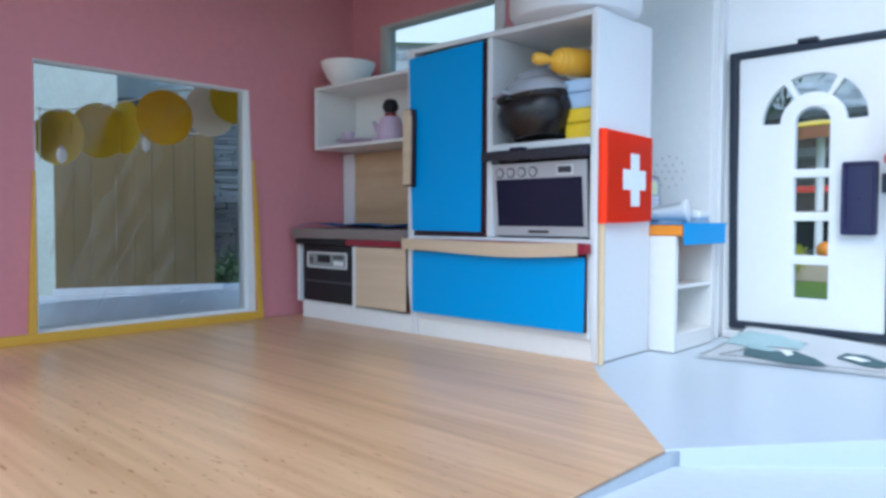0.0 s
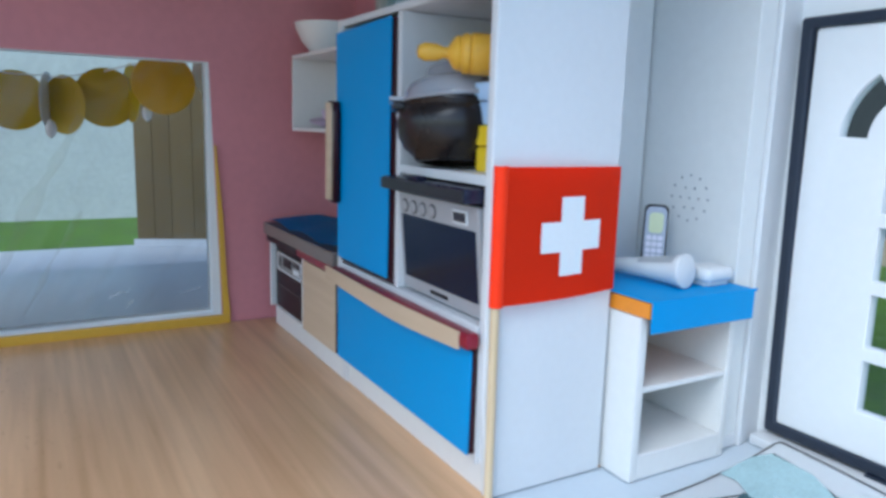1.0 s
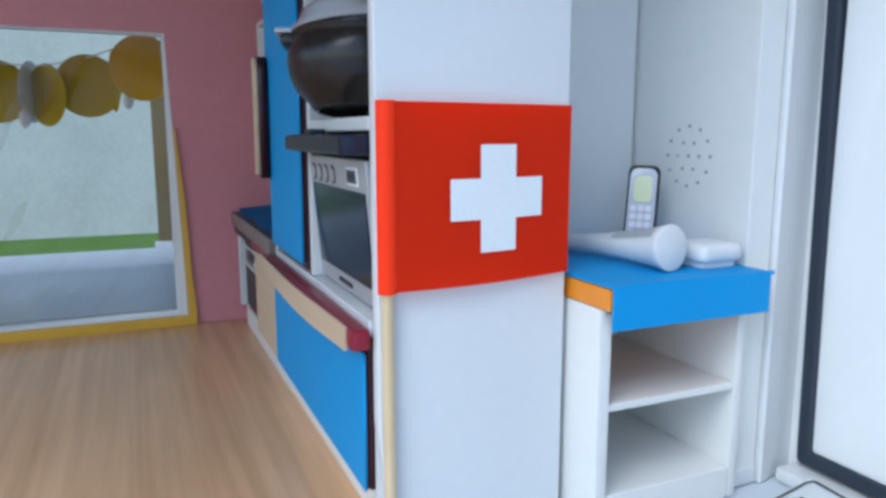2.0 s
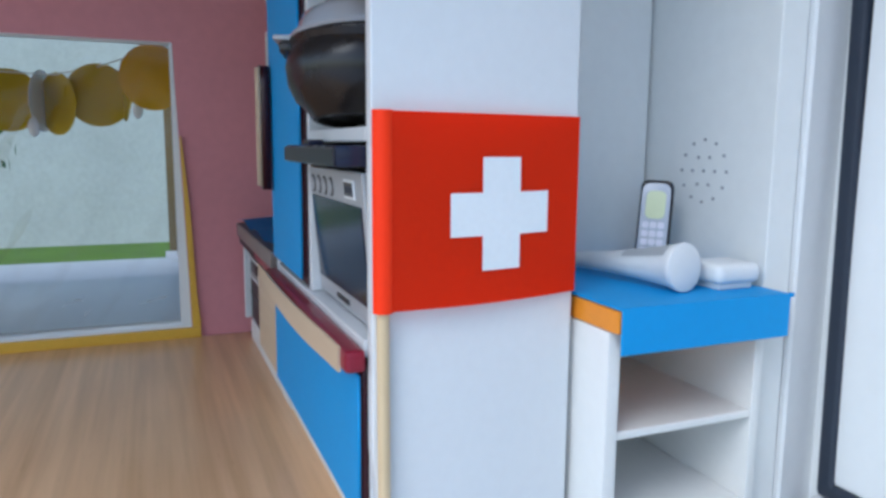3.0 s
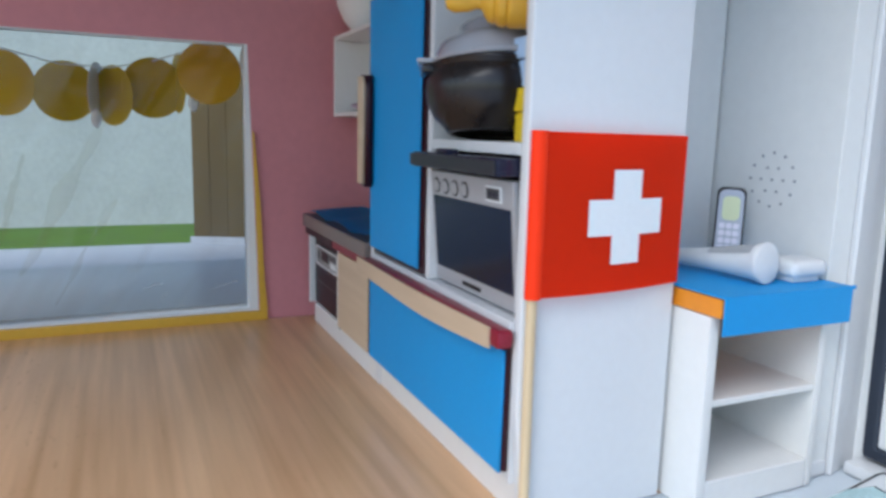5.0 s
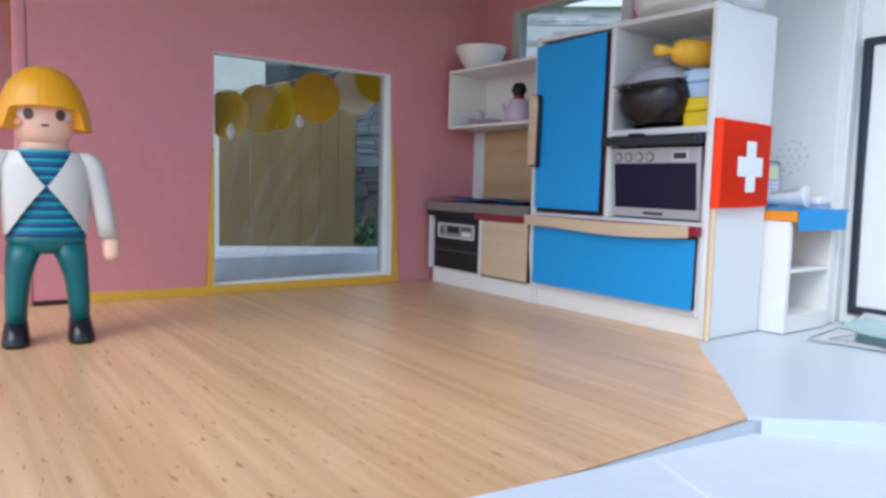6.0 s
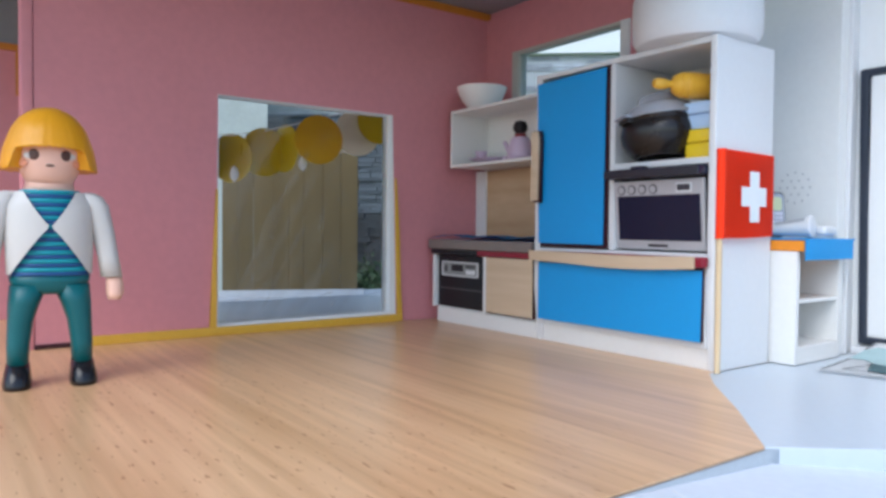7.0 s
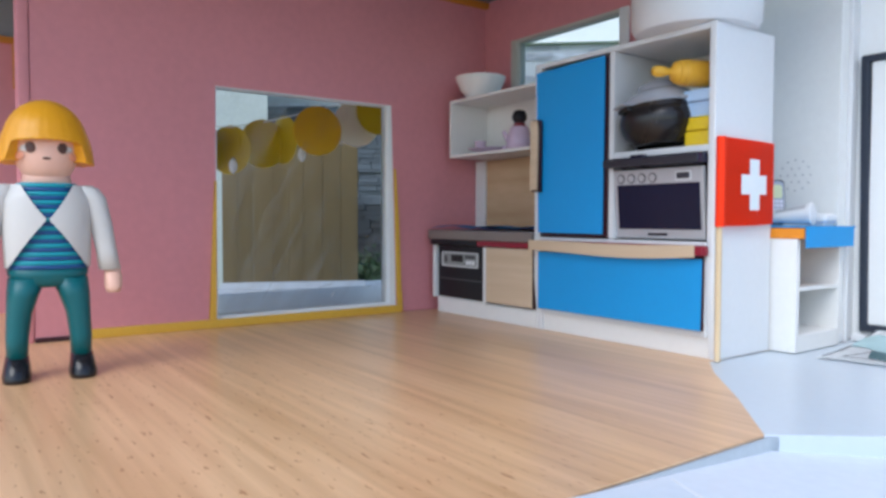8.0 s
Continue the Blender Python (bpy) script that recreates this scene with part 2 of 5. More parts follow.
SHOE = mat("shiny_black_plastic", (0.010, 0.010, 0.013), 0.22, vary=0.05, scale=60)
EYE = mat("brown_print", (0.085, 0.035, 0.026), 0.4, vary=0.03, scale=60)
CHEEK = mat("orange_blush_print", (0.74, 0.32, 0.20), 0.4, vary=0.05, scale=200)
KEY = mat("pale_lilac_key", (0.62, 0.62, 0.72), 0.3, vary=0.03, scale=60)
PHONE_FACE = mat("glossy_silver_print", (0.34, 0.38, 0.46), 0.16, vary=0.05, scale=60, coat=0.8)
LIME = mat("lime_screen_print", (0.58, 0.64, 0.40), 0.12, vary=0.05, scale=60)
PAGE = mat("bright_white_page", (0.90, 0.92, 0.93), 0.6, vary=0.02, scale=80, bump=0.05, bump_scale=1500)
PRINT_TEAL = mat("pale_teal_print", (0.40, 0.56, 0.58), 0.6, vary=0.18, scale=120)
PRINT_DARK = mat("dark_teal_print", (0.06, 0.125, 0.14), 0.6, vary=0.25, scale=120)
INK = mat("black_ink", (0.02, 0.02, 0.025), 0.6, vary=0.1, scale=80)
HOLE_SHADE = mat("hole_shade_grey", (0.31, 0.32, 0.35), 0.6, vary=0.05, scale=80)
TABLE = mat("grey_table_laminate", (0.62, 0.66, 0.72), 0.42, vary=0.07, scale=14, bump=0.1, bump_scale=250)
TABLE_LEG = mat("grey_steel", (0.25, 0.26, 0.27), 0.4, metal=0.6, vary=0.05)
LAWN = mat("lawn_grass", (0.095, 0.19, 0.022), 0.85, vary=0.35, scale=3.0, bump=0.3, bump_scale=60)
TOY_GRASS = mat("green_toy_grass", (0.12, 0.21, 0.018), 0.8, vary=0.3, scale=90, bump=0.5, bump_scale=700)
RENDER_WHITE = mat("white_roughcast", (0.58, 0.60, 0.62), 0.85, vary=0.12, scale=2.5, bump=0.8, bump_scale=25)
SOFFIT = mat("white_board", (0.82, 0.85, 0.88), 0.6, vary=0.03, scale=1.0)
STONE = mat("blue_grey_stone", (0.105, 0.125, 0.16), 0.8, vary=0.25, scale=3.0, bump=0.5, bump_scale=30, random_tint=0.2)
# Darkest stone, for the courses below 0.2 m.
STONE_DARK = mat("dark_blue_grey_stone", (0.030, 0.035, 0.046), 0.7, vary=0.3, scale=5.0, bump=0.5, bump_scale=30, random_tint=0.3)
# The same stone painted paler, as lit; the lower courses carry the shade.
STONE_PALE = mat("lit_pale_stone", (0.34, 0.37, 0.43), 0.8, vary=0.45, scale=9.0, bump=0.5, bump_scale=30, random_tint=0.3)
MORTAR = mat("grey_mortar", (0.08, 0.09, 0.11), 0.9, vary=0.1, scale=5.0)
MORTAR_PALE = mat("pale_mortar", (0.40, 0.43, 0.47), 0.9, vary=0.15, scale=5.0)
MORTAR_DARK = mat("grey_render", (0.045, 0.05, 0.052), 0.9, vary=0.15, scale=2.0, bump=0.5, bump_scale=20)
ROOF = mat("grey_roof_tile", (0.09, 0.09, 0.10), 0.7, vary=0.15, scale=3.0)
LEAF = mat("leaf_green", (0.045, 0.13, 0.045), 0.6, vary=0.3, scale=20, random_tint=0.35)
LEAF_DARK = mat("dark_leaf_green", (0.022, 0.05, 0.022), 0.6, vary=0.3, scale=20, random_tint=0.35)
LEAF_TOY = mat("lime_toy_leaf", (0.40, 0.40, 0.02), 0.6, vary=0.2, scale=120, random_tint=0.2)
BARK = mat("bark", (0.12, 0.08, 0.05), 0.85, vary=0.2, scale=15)
SAND = mat("sandstone_toy_block", (0.50, 0.42, 0.32), 0.7, vary=0.1, scale=80, bump=0.3)
DARK_TOY = mat("anthracite_toy_plastic", (0.014, 0.016, 0.026), 0.5, vary=0.1, scale=60)


# ---------------- building helpers ----------------
def part(name, bm, material, parent=None, label="", smooth=False):
    """Links a bmesh, in world coordinates, as one mesh object under a thing or part."""
    me = bpy.data.meshes.new(name)
    bmesh.ops.recalc_face_normals(bm, faces=bm.faces)
    bm.to_mesh(me)
    bm.free()
    for m in material if isinstance(material, (list, tuple)) else (material,):
        me.materials.append(m)
    if smooth:
        me.shade_smooth()
        try:
            me.set_sharp_from_angle(angle=radians(38))
        except Exception:
            pass
    ob = new(name, me)
    if parent is not None:
        ob.parent = parent
        ob.matrix_parent_inverse = parent_matrix(parent).inverted()
    return tagged(ob, label)


def parent_matrix(ob):
    m = ob.matrix_basis.copy()
    if ob.parent is not None:
        m = parent_matrix(ob.parent) @ ob.matrix_parent_inverse @ m
    return m


def thing(name, label, category, at=(0, 0, 0), group="", kind=""):
    ob = new(name)
    ob.empty_display_size = 0.005
    ob.matrix_basis = Matrix.Translation(at)
    return tagged(ob, label, category, group, kind)


def box(x0, x1, y0, y1, z0, z1, bevel=0.0, bm=None, segs=2, turn=None):
    own = bmesh.new()
    bmesh.ops.create_cube(own, size=1.0, matrix=Matrix.Translation(((x0 + x1) / 2, (y0 + y1) / 2, (z0 + z1) / 2)) @ Matrix.Diagonal((abs(x1 - x0), abs(y1 - y0), abs(z1 - z0), 1)))
    if bevel:
        bmesh.ops.bevel(own, geom=own.edges[:], offset=bevel, segments=segs, profile=0.6, affect="EDGES", clamp_overlap=True)
    if turn is not None:
        bmesh.ops.transform(own, matrix=turn, verts=own.verts)
    return merged(bm, own)


def merged(bm, own):
    if bm is None:
        return own
    me = bpy.data.meshes.new("tmp")
    own.to_mesh(me)
    own.free()
    bm.from_mesh(me)
    bpy.data.meshes.remove(me)
    return bm


def lathe(profile, at=(0, 0, 0), m=None, steps=32, bm=None, sx=1.0, sy=1.0, index=0):
    """Turns (radius, height) pairs about z."""
    own = bmesh.new()
    rings = []
    for r, z in profile:
        if r < 1e-7:
            rings.append([own.verts.new((0, 0, z))])
        else:
            rings.append([own.verts.new((sx * r * math.cos(2 * math.pi * k / steps), sy * r * math.sin(2 * math.pi * k / steps), z)) for k in range(steps)])
    for a, b in zip(rings, rings[1:]):
        for k in range(steps):
            q = [a[k % len(a)], a[(k + 1) % len(a)], b[(k + 1) % len(b)], b[k % len(b)]]
            q = list(dict.fromkeys(q))
            if len(q) > 2:
                own.faces.new(q).material_index = index
    for ring in (rings[0], rings[-1]):
        if len(ring) > 2:
            own.faces.new(ring).material_index = index
    bmesh.ops.transform(own, matrix=Matrix.Translation(at) @ (m or Matrix()), verts=own.verts)
    return merged(bm, own)


def tube(a, b, ra, rb=None, bm=None, steps=20):
    a, b = Vector(a), Vector(b)
    q = (b - a).to_track_quat("Z", "Y").to_matrix().to_4x4()
    return lathe([(ra, 0), (ra if rb is None else rb, (b - a).length)], at=a, m=q, steps=steps, bm=bm)


def sheet(outline, holes=(), thick=0.001, bevel=0.0, m=None, name="tmp"):
    """A flat plate with real holes: 2D outlines, thickness along its local z from 0, then placed by m."""
    cu = bpy.data.curves.new(name, "CURVE")
    cu.dimensions, cu.fill_mode, cu.extrude = "2D", "BOTH", max(1e-6, thick / 2 - bevel)
    cu.bevel_depth, cu.bevel_resolution, cu.offset = bevel, 2, -bevel
    for loop in (outline, *holes):
        sp = cu.splines.new("POLY")
        sp.points.add(len(loop) - 1)
        for p, (x, y) in zip(sp.points, loop):
            p.co = (x, y, 0, 1)
        sp.use_cyclic_u = True
    ob = bpy.data.objects.new(name, cu)
    scene.collection.objects.link(ob)
    dg = bpy.context.evaluated_depsgraph_get()
    dg.update()
    me = bpy.data.meshes.new_from_object(ob.evaluated_get(dg))
    bm = bmesh.new()
    bm.from_mesh(me)
    bmesh.ops.remove_doubles(bm, verts=bm.verts, dist=1e-6)
    for f in bm.faces:
        f.material_index = 0
    bmesh.ops.transform(bm, matrix=(m or Matrix()) @ Matrix.Translation((0, 0, thick / 2)), verts=bm.verts)
    bpy.data.objects.remove(ob)
    bpy.data.curves.remove(cu)
    bpy.data.meshes.remove(me)
    return bm


def rect(x0, x1, y0, y1):
    return [(x0, y0), (x1, y0), (x1, y1), (x0, y1)]


def rounded(x0, x1, y0, y1, r, n=6):
    pts = []
    for cx, cy, a in ((x1 - r, y0 + r, -90), (x1 - r, y1 - r, 0), (x0 + r, y1 - r, 90), (x0 + r, y0 + r, 180)):
        pts += [(cx + r * math.cos(radians(a + 90 * k / n)), cy + r * math.sin(radians(a + 90 * k / n))) for k in range(n + 1)]
    return pts


# 2D plate (u, v) to the world: facing -y (u = x, v = z) and facing +x (u = y, v = z)
def face_y(y):
    return Matrix(((1, 0, 0, 0), (0, 0, 1, y), (0, 1, 0, 0), (0, 0, 0, 1)))


def face_x(x):
    return Matrix(((0, 0, 1, x), (1, 0, 0, 0), (0, 1, 0, 0), (0, 0, 0, 1)))


def structure(name, bm, material, label, category, smooth=False):
    return tagged(part(name, bm, material, None, label, smooth), category=category, kind="structure")


# ---------------- ground, table, floors ----------------
WX, NY, DY = -0.2365, 0.193, 0.2355          # pink west wall, pink north wall, door wall
TABLE_Z = -0.0085

g = bmesh.new()
bmesh.ops.create_grid(g, x_segments=40, y_segments=40, size=400.0, matrix=Matrix.Translation((0, 0, -0.74)))
structure("ground", g, LAWN, "flat mown green lawn round the garden table", "lawn")

table = thing("garden_table", "grey laminate garden table carrying the toy house", "table", (0, 0, -0.74))
part("tabletop", box(-0.474, 0.70, -0.75, 0.62, TABLE_Z - 0.022, TABLE_Z, 0.002), TABLE, table)
for lx in (-0.40, 0.64):
    for ly in (-0.69, 0.56):
        part("leg", tube((lx, ly, -0.74), (lx, ly, TABLE_Z - 0.021), 0.018), TABLE_LEG, table, "steel table leg")

# platform of the house: a pale plate with the grey hall floor and a wooden sheet on it
base = sheet([(-0.36, -0.26), (-0.0395, -0.26), (-0.0395, 0.1035), (0.06, 0.2275), (0.06, 0.245), (-0.12, 0.245), (-0.12, 0.2), (-0.36, 0.2)], thick=0.0082, bevel=0.0003, m=pose(0, 0, TABLE_Z))
structure("floor_base", base, GREY_FLOOR, "smooth grey-blue plastic floor plate of the hall", "floor")
wood = sheet([(-0.36, -0.26), (-0.0393, -0.26), (-0.0393, 0.1022), (-0.0585, 0.1243), (-0.0785, 0.1452), (-0.0885, 0.158), (-0.0885, 0.1925), (WX + 0.0003, 0.1925), (WX + 0.0003, 0.0), (-0.36, 0.0)], thick=0.0006, m=pose(0, 0, -0.0006))
structure("floor", wood, WOOD_FLOOR, "warm brown glossy wood-grain floor sheet", "floor")
# thin strip added over the side face to carry that shade
structure("floor_edge_shade", sheet([(-0.0394, -0.26), (-0.0390, -0.26), (-0.0390, 0.1034), (-0.0378, 0.1049), (-0.0382, 0.1052), (-0.0394, 0.1037)], thick=0.0078, m=pose(0, 0, TABLE_Z)), EDGE_SHADE, "thin grey strip, painted shade on the plate's side", "trim")
step = sheet([(-0.0386, -0.107), (0.30, -0.107), (0.30, 0.1025), (-0.0060, 0.1025), (-0.0386, 0.0590)], thick=0.003, m=pose(0, 0.047, -0.0028, -3.6, 0, 0))
structure("step", step, BASE_PLASTIC, "pale blue-white plastic plate leaning against the house's edge", "base plate")
structure("step_seam", sheet([(-0.0372, 0.0232), (-0.0372, 0.0238), (-0.0210, 0.0168), (-0.0210, 0.0162)], thick=0.0001, m=pose(0, 0.047, 0.0002, -3.6, 0, 0)), PAPER, "thin pale seam on the plate", "seam")

# ---------------- walls ----------------
TOP, HALL = 0.143, 0.168                      # heights of the pink room and the hall
GLAZE = (0.0615, 0.1388, 0.0042, 0.0919)
OPENING = [(0.0606, 0.003), (0.1420, 0.003), (0.1417, 0.020), (0.1396, 0.0922), (0.0612, 0.0922)]
w = sheet(rect(0.0, NY + 0.006, 0.0, TOP), [OPENING], thick=0.0065, m=face_x(WX - 0.0065))
structure("wall_west", w, PINK, "pink card wall with a window opening", "wall")
NWIN = (-0.2175, -0.149, 0.088, 0.1243)
w = sheet(rect(WX, -0.1135, 0.0, TOP), [rect(*NWIN)], thick=0.006, m=face_y(NY))
structure("wall_north", w, PINK, "pink card wall behind the toy kitchen", "wall")
structure("wall_alcove_side", box(-0.1185, -0.1125, NY + 0.0065, 0.2205, 0, HALL, 0.0004), HALL_WHITE, "white plastic side wall of the telephone alcove", "wall")
structure("wall_front_edge", box(-0.1132, -0.1128, NY - 0.001, NY + 0.006, 0, HALL), HALL_WHITE, "white edge where the pink wall ends", "wall")

# alcove back wall; rings of grey dots paint the shade of its pressed holes
aw = box(-0.1185, -0.0823, 0.221, 0.2264, 0, HALL, 0.0003)
alcove = structure("wall_alcove", aw, HALL_WHITE, "white plastic alcove wall above the small shelf unit", "wall")
for ring, (count, rad) in enumerate(((1, 0.0), (6, 0.0027), (12, 0.0054))):
    for k in range(count):
        a = 2 * math.pi * k / count
        hx, hz = -0.0972 + rad * math.cos(a), 0.0576 + rad * math.sin(a)
        part("sound_hole_dot", lathe([(0.0, 0.0003), (0.00026, 0.0003), (0.00036, 0.0)], at=(hx, 0.2211, hz), m=pose(0, 0, 0, 90), steps=8), HOLE_SHADE, alcove)
structure("pilaster", sheet([(-0.0862, 0.2266), (-0.0816, 0.2266), (-0.0813, 0.2270), (-0.0837, 0.2350), (-0.0837, 0.2368), (-0.0862, 0.2368)], thick=HALL), WHITE, "slim white moulded corner post", "trim", True)
structure("alcove_base_trim", box(-0.0905, -0.0819, 0.2196, 0.2262, 0, 0.0030, 0.0004), WHITE, "white base strip in the alcove", "trim", True)

# door wall
DOOR = (-0.0786, -0.0312, 0.0036, 0.0978)
dw = sheet(rect(-0.0866, 0.06, 0.0, HALL), [rounded(*DOOR, 0.002)], thick=0.006, m=face_y(DY + 0.0012))
structure("wall_door", dw, LIT_WHITE, "white plastic wall round the front door", "wall")
structure("door_sill", box(-0.0814, 0.06, 0.2305, DY + 0.001, 0, 0.0024, 0.0005), WHITE, "white plastic door sill", "trim", True)
structure("wall_rib", box(-0.0245, -0.0222, DY - 0.0012, DY + 0.002, 0, HALL, 0.0005), WHITE, "white moulded rib beside the door", "trim", True)

# ceiling over the pink room, and the coloured rims
# The near edges are unseen, placed to dim the alcove and inner floor.
CEIL_X = -0.050
structure("ceiling", sheet([(-0.37, -0.085), (-0.12, -0.085), (-0.12, -0.035), (CEIL_X, -0.035), (CEIL_X, 0.178), (-0.0815, 0.2195), (-0.37, 0.2195)], thick=0.0055, m=pose(0, 0, TOP + 0.0035)), CEILING_GREY, "dark grey plastic ceiling over the pink room", "ceiling")
structure("rim_west", box(WX - 0.0055, WX + 0.0012, 0.0, NY + 0.0059, TOP, TOP + 0.0034, 0.0004), ORANGE_TRIM, "orange plastic rim on top of the wall", "trim")
structure("rim_north", box(WX + 0.0013, -0.1135, NY + 0.001, NY + 0.006, TOP, TOP + 0.0034, 0.0004), PINK, "pink rim on top of the wall", "trim")

# Unseen ceiling and side wall, added to keep sky light off the hall.
structure("hall_light_block", box(-0.12, 0.066, 0.190, 0.246, HALL + 0.0005, HALL + 0.006), HALL_WHITE, "unseen white ceiling added to dim the hall", "ceiling")
structure("east_light_block", box(0.0605, 0.066, 0.185, 0.246, 0, HALL), HALL_WHITE, "unseen white side wall added to dim the hall", "wall")
structure("wall_next_room_upper", box(-0.3365, -0.3305, -0.035, 0.012, 0.1208, TOP + 0.0033), CEILING_GREY, "grey plastic panel above the next room's wall", "wall")

# west wall trim: yellow strip on the floor and up the sides of the window
structure("baseboard", box(WX, WX + 0.0016, 0.011, 0.1446, 0.0, 0.0033, 0.0003), YELLOW_TRIM, "yellow plastic strip along the wall's foot", "trim")
# dark strip in place of the shadowed gap at the wall's foot
structure("wall_foot_gap", box(WX - 0.001, WX + 0.001, 0.0, 0.0108, 0.0, 0.0016, 0.0003), MAROON, "dark red strip put in for the shadowed gap", "trim")
ltrim = sheet([(0.0579, 0.0034), (0.0605, 0.0034), (0.0609, 0.056), (0.0604, 0.056)], thick=0.0012, m=face_x(WX + 0.0001))
structure("window_strip", ltrim, YELLOW_TRIM, "yellow plastic strip beside the window", "trim")
rtrim = sheet([(0.1421, 0.0034), (0.1447, 0.0034), (0.1438, 0.014), (0.1428, 0.040), (0.1410, 0.064), (0.1406, 0.064), (0.1417, 0.020)], thick=0.0012, m=face_x(WX + 0.0001))
structure("window_strip_far", rtrim, YELLOW_TRIM, "tapering yellow plastic strip beside the window", "trim")
structure("wall_post", box(WX - 0.008, WX + 0.0005, -0.0036, -0.0002, 0.0, TOP + 0.0034, 0.0006), PINK, "pale pink rounded post at the wall's end", "trim", True)

# window in the west wall: white lining, and a pane of wrinkled foil
win = thing("window_1", "window covered with clear creased foil in the pink wall", "window", (WX, 0.10, 0.003), kind="structure")
lining = sheet([(0.0607, 0.0031), (0.1419, 0.0031), (0.1416, 0.020), (0.1395, 0.0921), (0.0613, 0.0921)], [rect(*GLAZE)], thick=0.0072, m=face_x(WX - 0.0074))
part("window_frame", lining, PAPER, win, "white window lining")
foil = bmesh.new()
N = 80
CREASES = ((0.078, 0.016, 0.118, 0.088, 0.0013), (0.100, 0.020, 0.112, 0.060, 0.0007), (0.070, 0.012, 0.088, 0.030, 0.0016), (0.116, 0.014, 0.131, 0.021, 0.0018), (0.092, 0.010, 0.108, 0.018, 0.0018), (0.066, 0.030, 0.074, 0.060, 0.0010))


def foil_x(y, z):
    """Depth of the foil: gentle waves and a few sharp creases."""
    d = 0.0007 * noise.noise(Vector((y * 70, z * 70, 3.1))) + 0.0002 * noise.noise(Vector((y * 300, z * 300, 1.7)))
    for y0, z0, y1, z1, h in CREASES:
        ly, lz = y1 - y0, z1 - z0
        s = ((y - y0) * ly + (z - z0) * lz) / (ly * ly + lz * lz)
        if -0.1 < s < 1.1:
            off = abs((y - y0) * lz - (z - z0) * ly) / math.hypot(ly, lz)
            d += h * max(0.0, 1 - off / 0.0022) * max(0.0, math.sin(math.pi * min(1, max(0, s))))
    return WX - 0.0030 + d


WY, WZ = GLAZE[1] - GLAZE[0] - 0.0002, GLAZE[3] - GLAZE[2] - 0.0002
rows_ = [[foil.verts.new((foil_x(GLAZE[0] + 0.0001 + WY * u / N, GLAZE[2] + 0.0001 + WZ * v / N), GLAZE[0] + 0.0001 + WY * u / N, GLAZE[2] + 0.0001 + WZ * v / N)) for u in range(N + 1)] for v in range(N + 1)]
for j in range(N):
    for k in range(N):
        foil.faces.new((rows_[j][k], rows_[j][k + 1], rows_[j + 1][k + 1], rows_[j + 1][k]))
fo = part("pane", foil, FOIL, win, "thin clear foil", True)
fo.visible_shadow = False


def foil_streak(y0, z0, y1, z1, w0, w1, material, seed):
    """A milky strip with uneven edges, added for a bright streak or glint on the foil."""
    bm = bmesh.new()
    d = Vector((y1 - y0, z1 - z0)).normalized()
    prev, n = None, 24
    for k in range(n + 1):
        u = k / n
        ragged = 0.6 + 0.8 * noise.noise(Vector((u * 5, seed, 0.3)))
        w = (w0 + (w1 - w0) * u) * max(0.15, ragged) * math.sin(math.pi * (0.04 + 0.92 * u)) ** 0.5
        sway = 0.0012 * noise.noise(Vector((u * 3, seed, 7.1)))
        y, z = y0 + (y1 - y0) * u - d.y * sway, z0 + (z1 - z0) * u + d.x * sway
        row = []
        for c in (-1, -0.35, 0.35, 1):
            yy = min(GLAZE[1] - 0.0003, max(GLAZE[0] + 0.0003, y - d.y * w * c / 2))
            zz = min(GLAZE[3] - 0.0003, max(GLAZE[2] + 0.0003, z + d.x * w * c / 2))
            row.append(bm.verts.new((foil_x(yy, zz) + 0.0003 + (0.0003 if abs(c) < 0.5 else 0), yy, zz)))
        if prev:
            for p in range(3):
                bm.faces.new((prev[p], prev[p + 1], row[p + 1], row[p]))
        prev = row
    ob = part("foil_streak", bm, material, win, "milky strip painted in as a bright streak", True)
    ob.visible_shadow = False


# three milky streaks, then three short painted glints
foil_streak(0.0709, 0.0190, 0.1000, 0.0730, 0.0040, 0.0075, FOIL_STREAK, 1.0)
foil_streak(0.0800, 0.0090, 0.0985, 0.0420, 0.0020, 0.0040, FOIL_STREAK, 2.0)
foil_streak(0.0660, 0.0280, 0.0740, 0.0560, 0.0020, 0.0030, FOIL_STREAK, 3.0)
foil_streak(0.1048, 0.0120, 0.1118, 0.0150, 0.0005, 0.0009, FOIL_GLINT, 4.0)
foil_streak(0.1262, 0.0116, 0.1352, 0.0136, 0.0004, 0.0007, FOIL_GLINT, 5.0)
foil_streak(0.1105, 0.0080, 0.1130, 0.0112, 0.0004, 0.0006, FOIL_GLINT, 6.0)

# window in the north wall
win2 = thing("window_2", "window with a grey-green frame above the fridge", "window", (-0.18, NY, 0.088), kind="structure")
FRAME_GREEN = mat("grey_green_plastic", (0.50, 0.50, 0.46), 0.5, vary=0.05)
fr = sheet(rect(NWIN[0], NWIN[1], NWIN[2], NWIN[3]), [rect(NWIN[0] + 0.0029, NWIN[1] - 0.0042, NWIN[2] + 0.002, NWIN[3] - 0.0011)], thick=0.0064, m=face_y(NY - 0.0002))
part("window_frame", fr, FRAME_GREEN, win2)
part("window_post", box(NWIN[1] - 0.0041, NWIN[1] + 0.0005, NY - 0.001, NY + 0.0070, NWIN[2], NWIN[3], 0.0004), WHITE, win2, "white upright")
p2 = part("pane", box(NWIN[0] + 0.0027, NWIN[1] - 0.004, NY + 0.003, NY + 0.0034, NWIN[2] + 0.002, NWIN[3] - 0.001), PANE, win2)
p2.visible_shadow = False

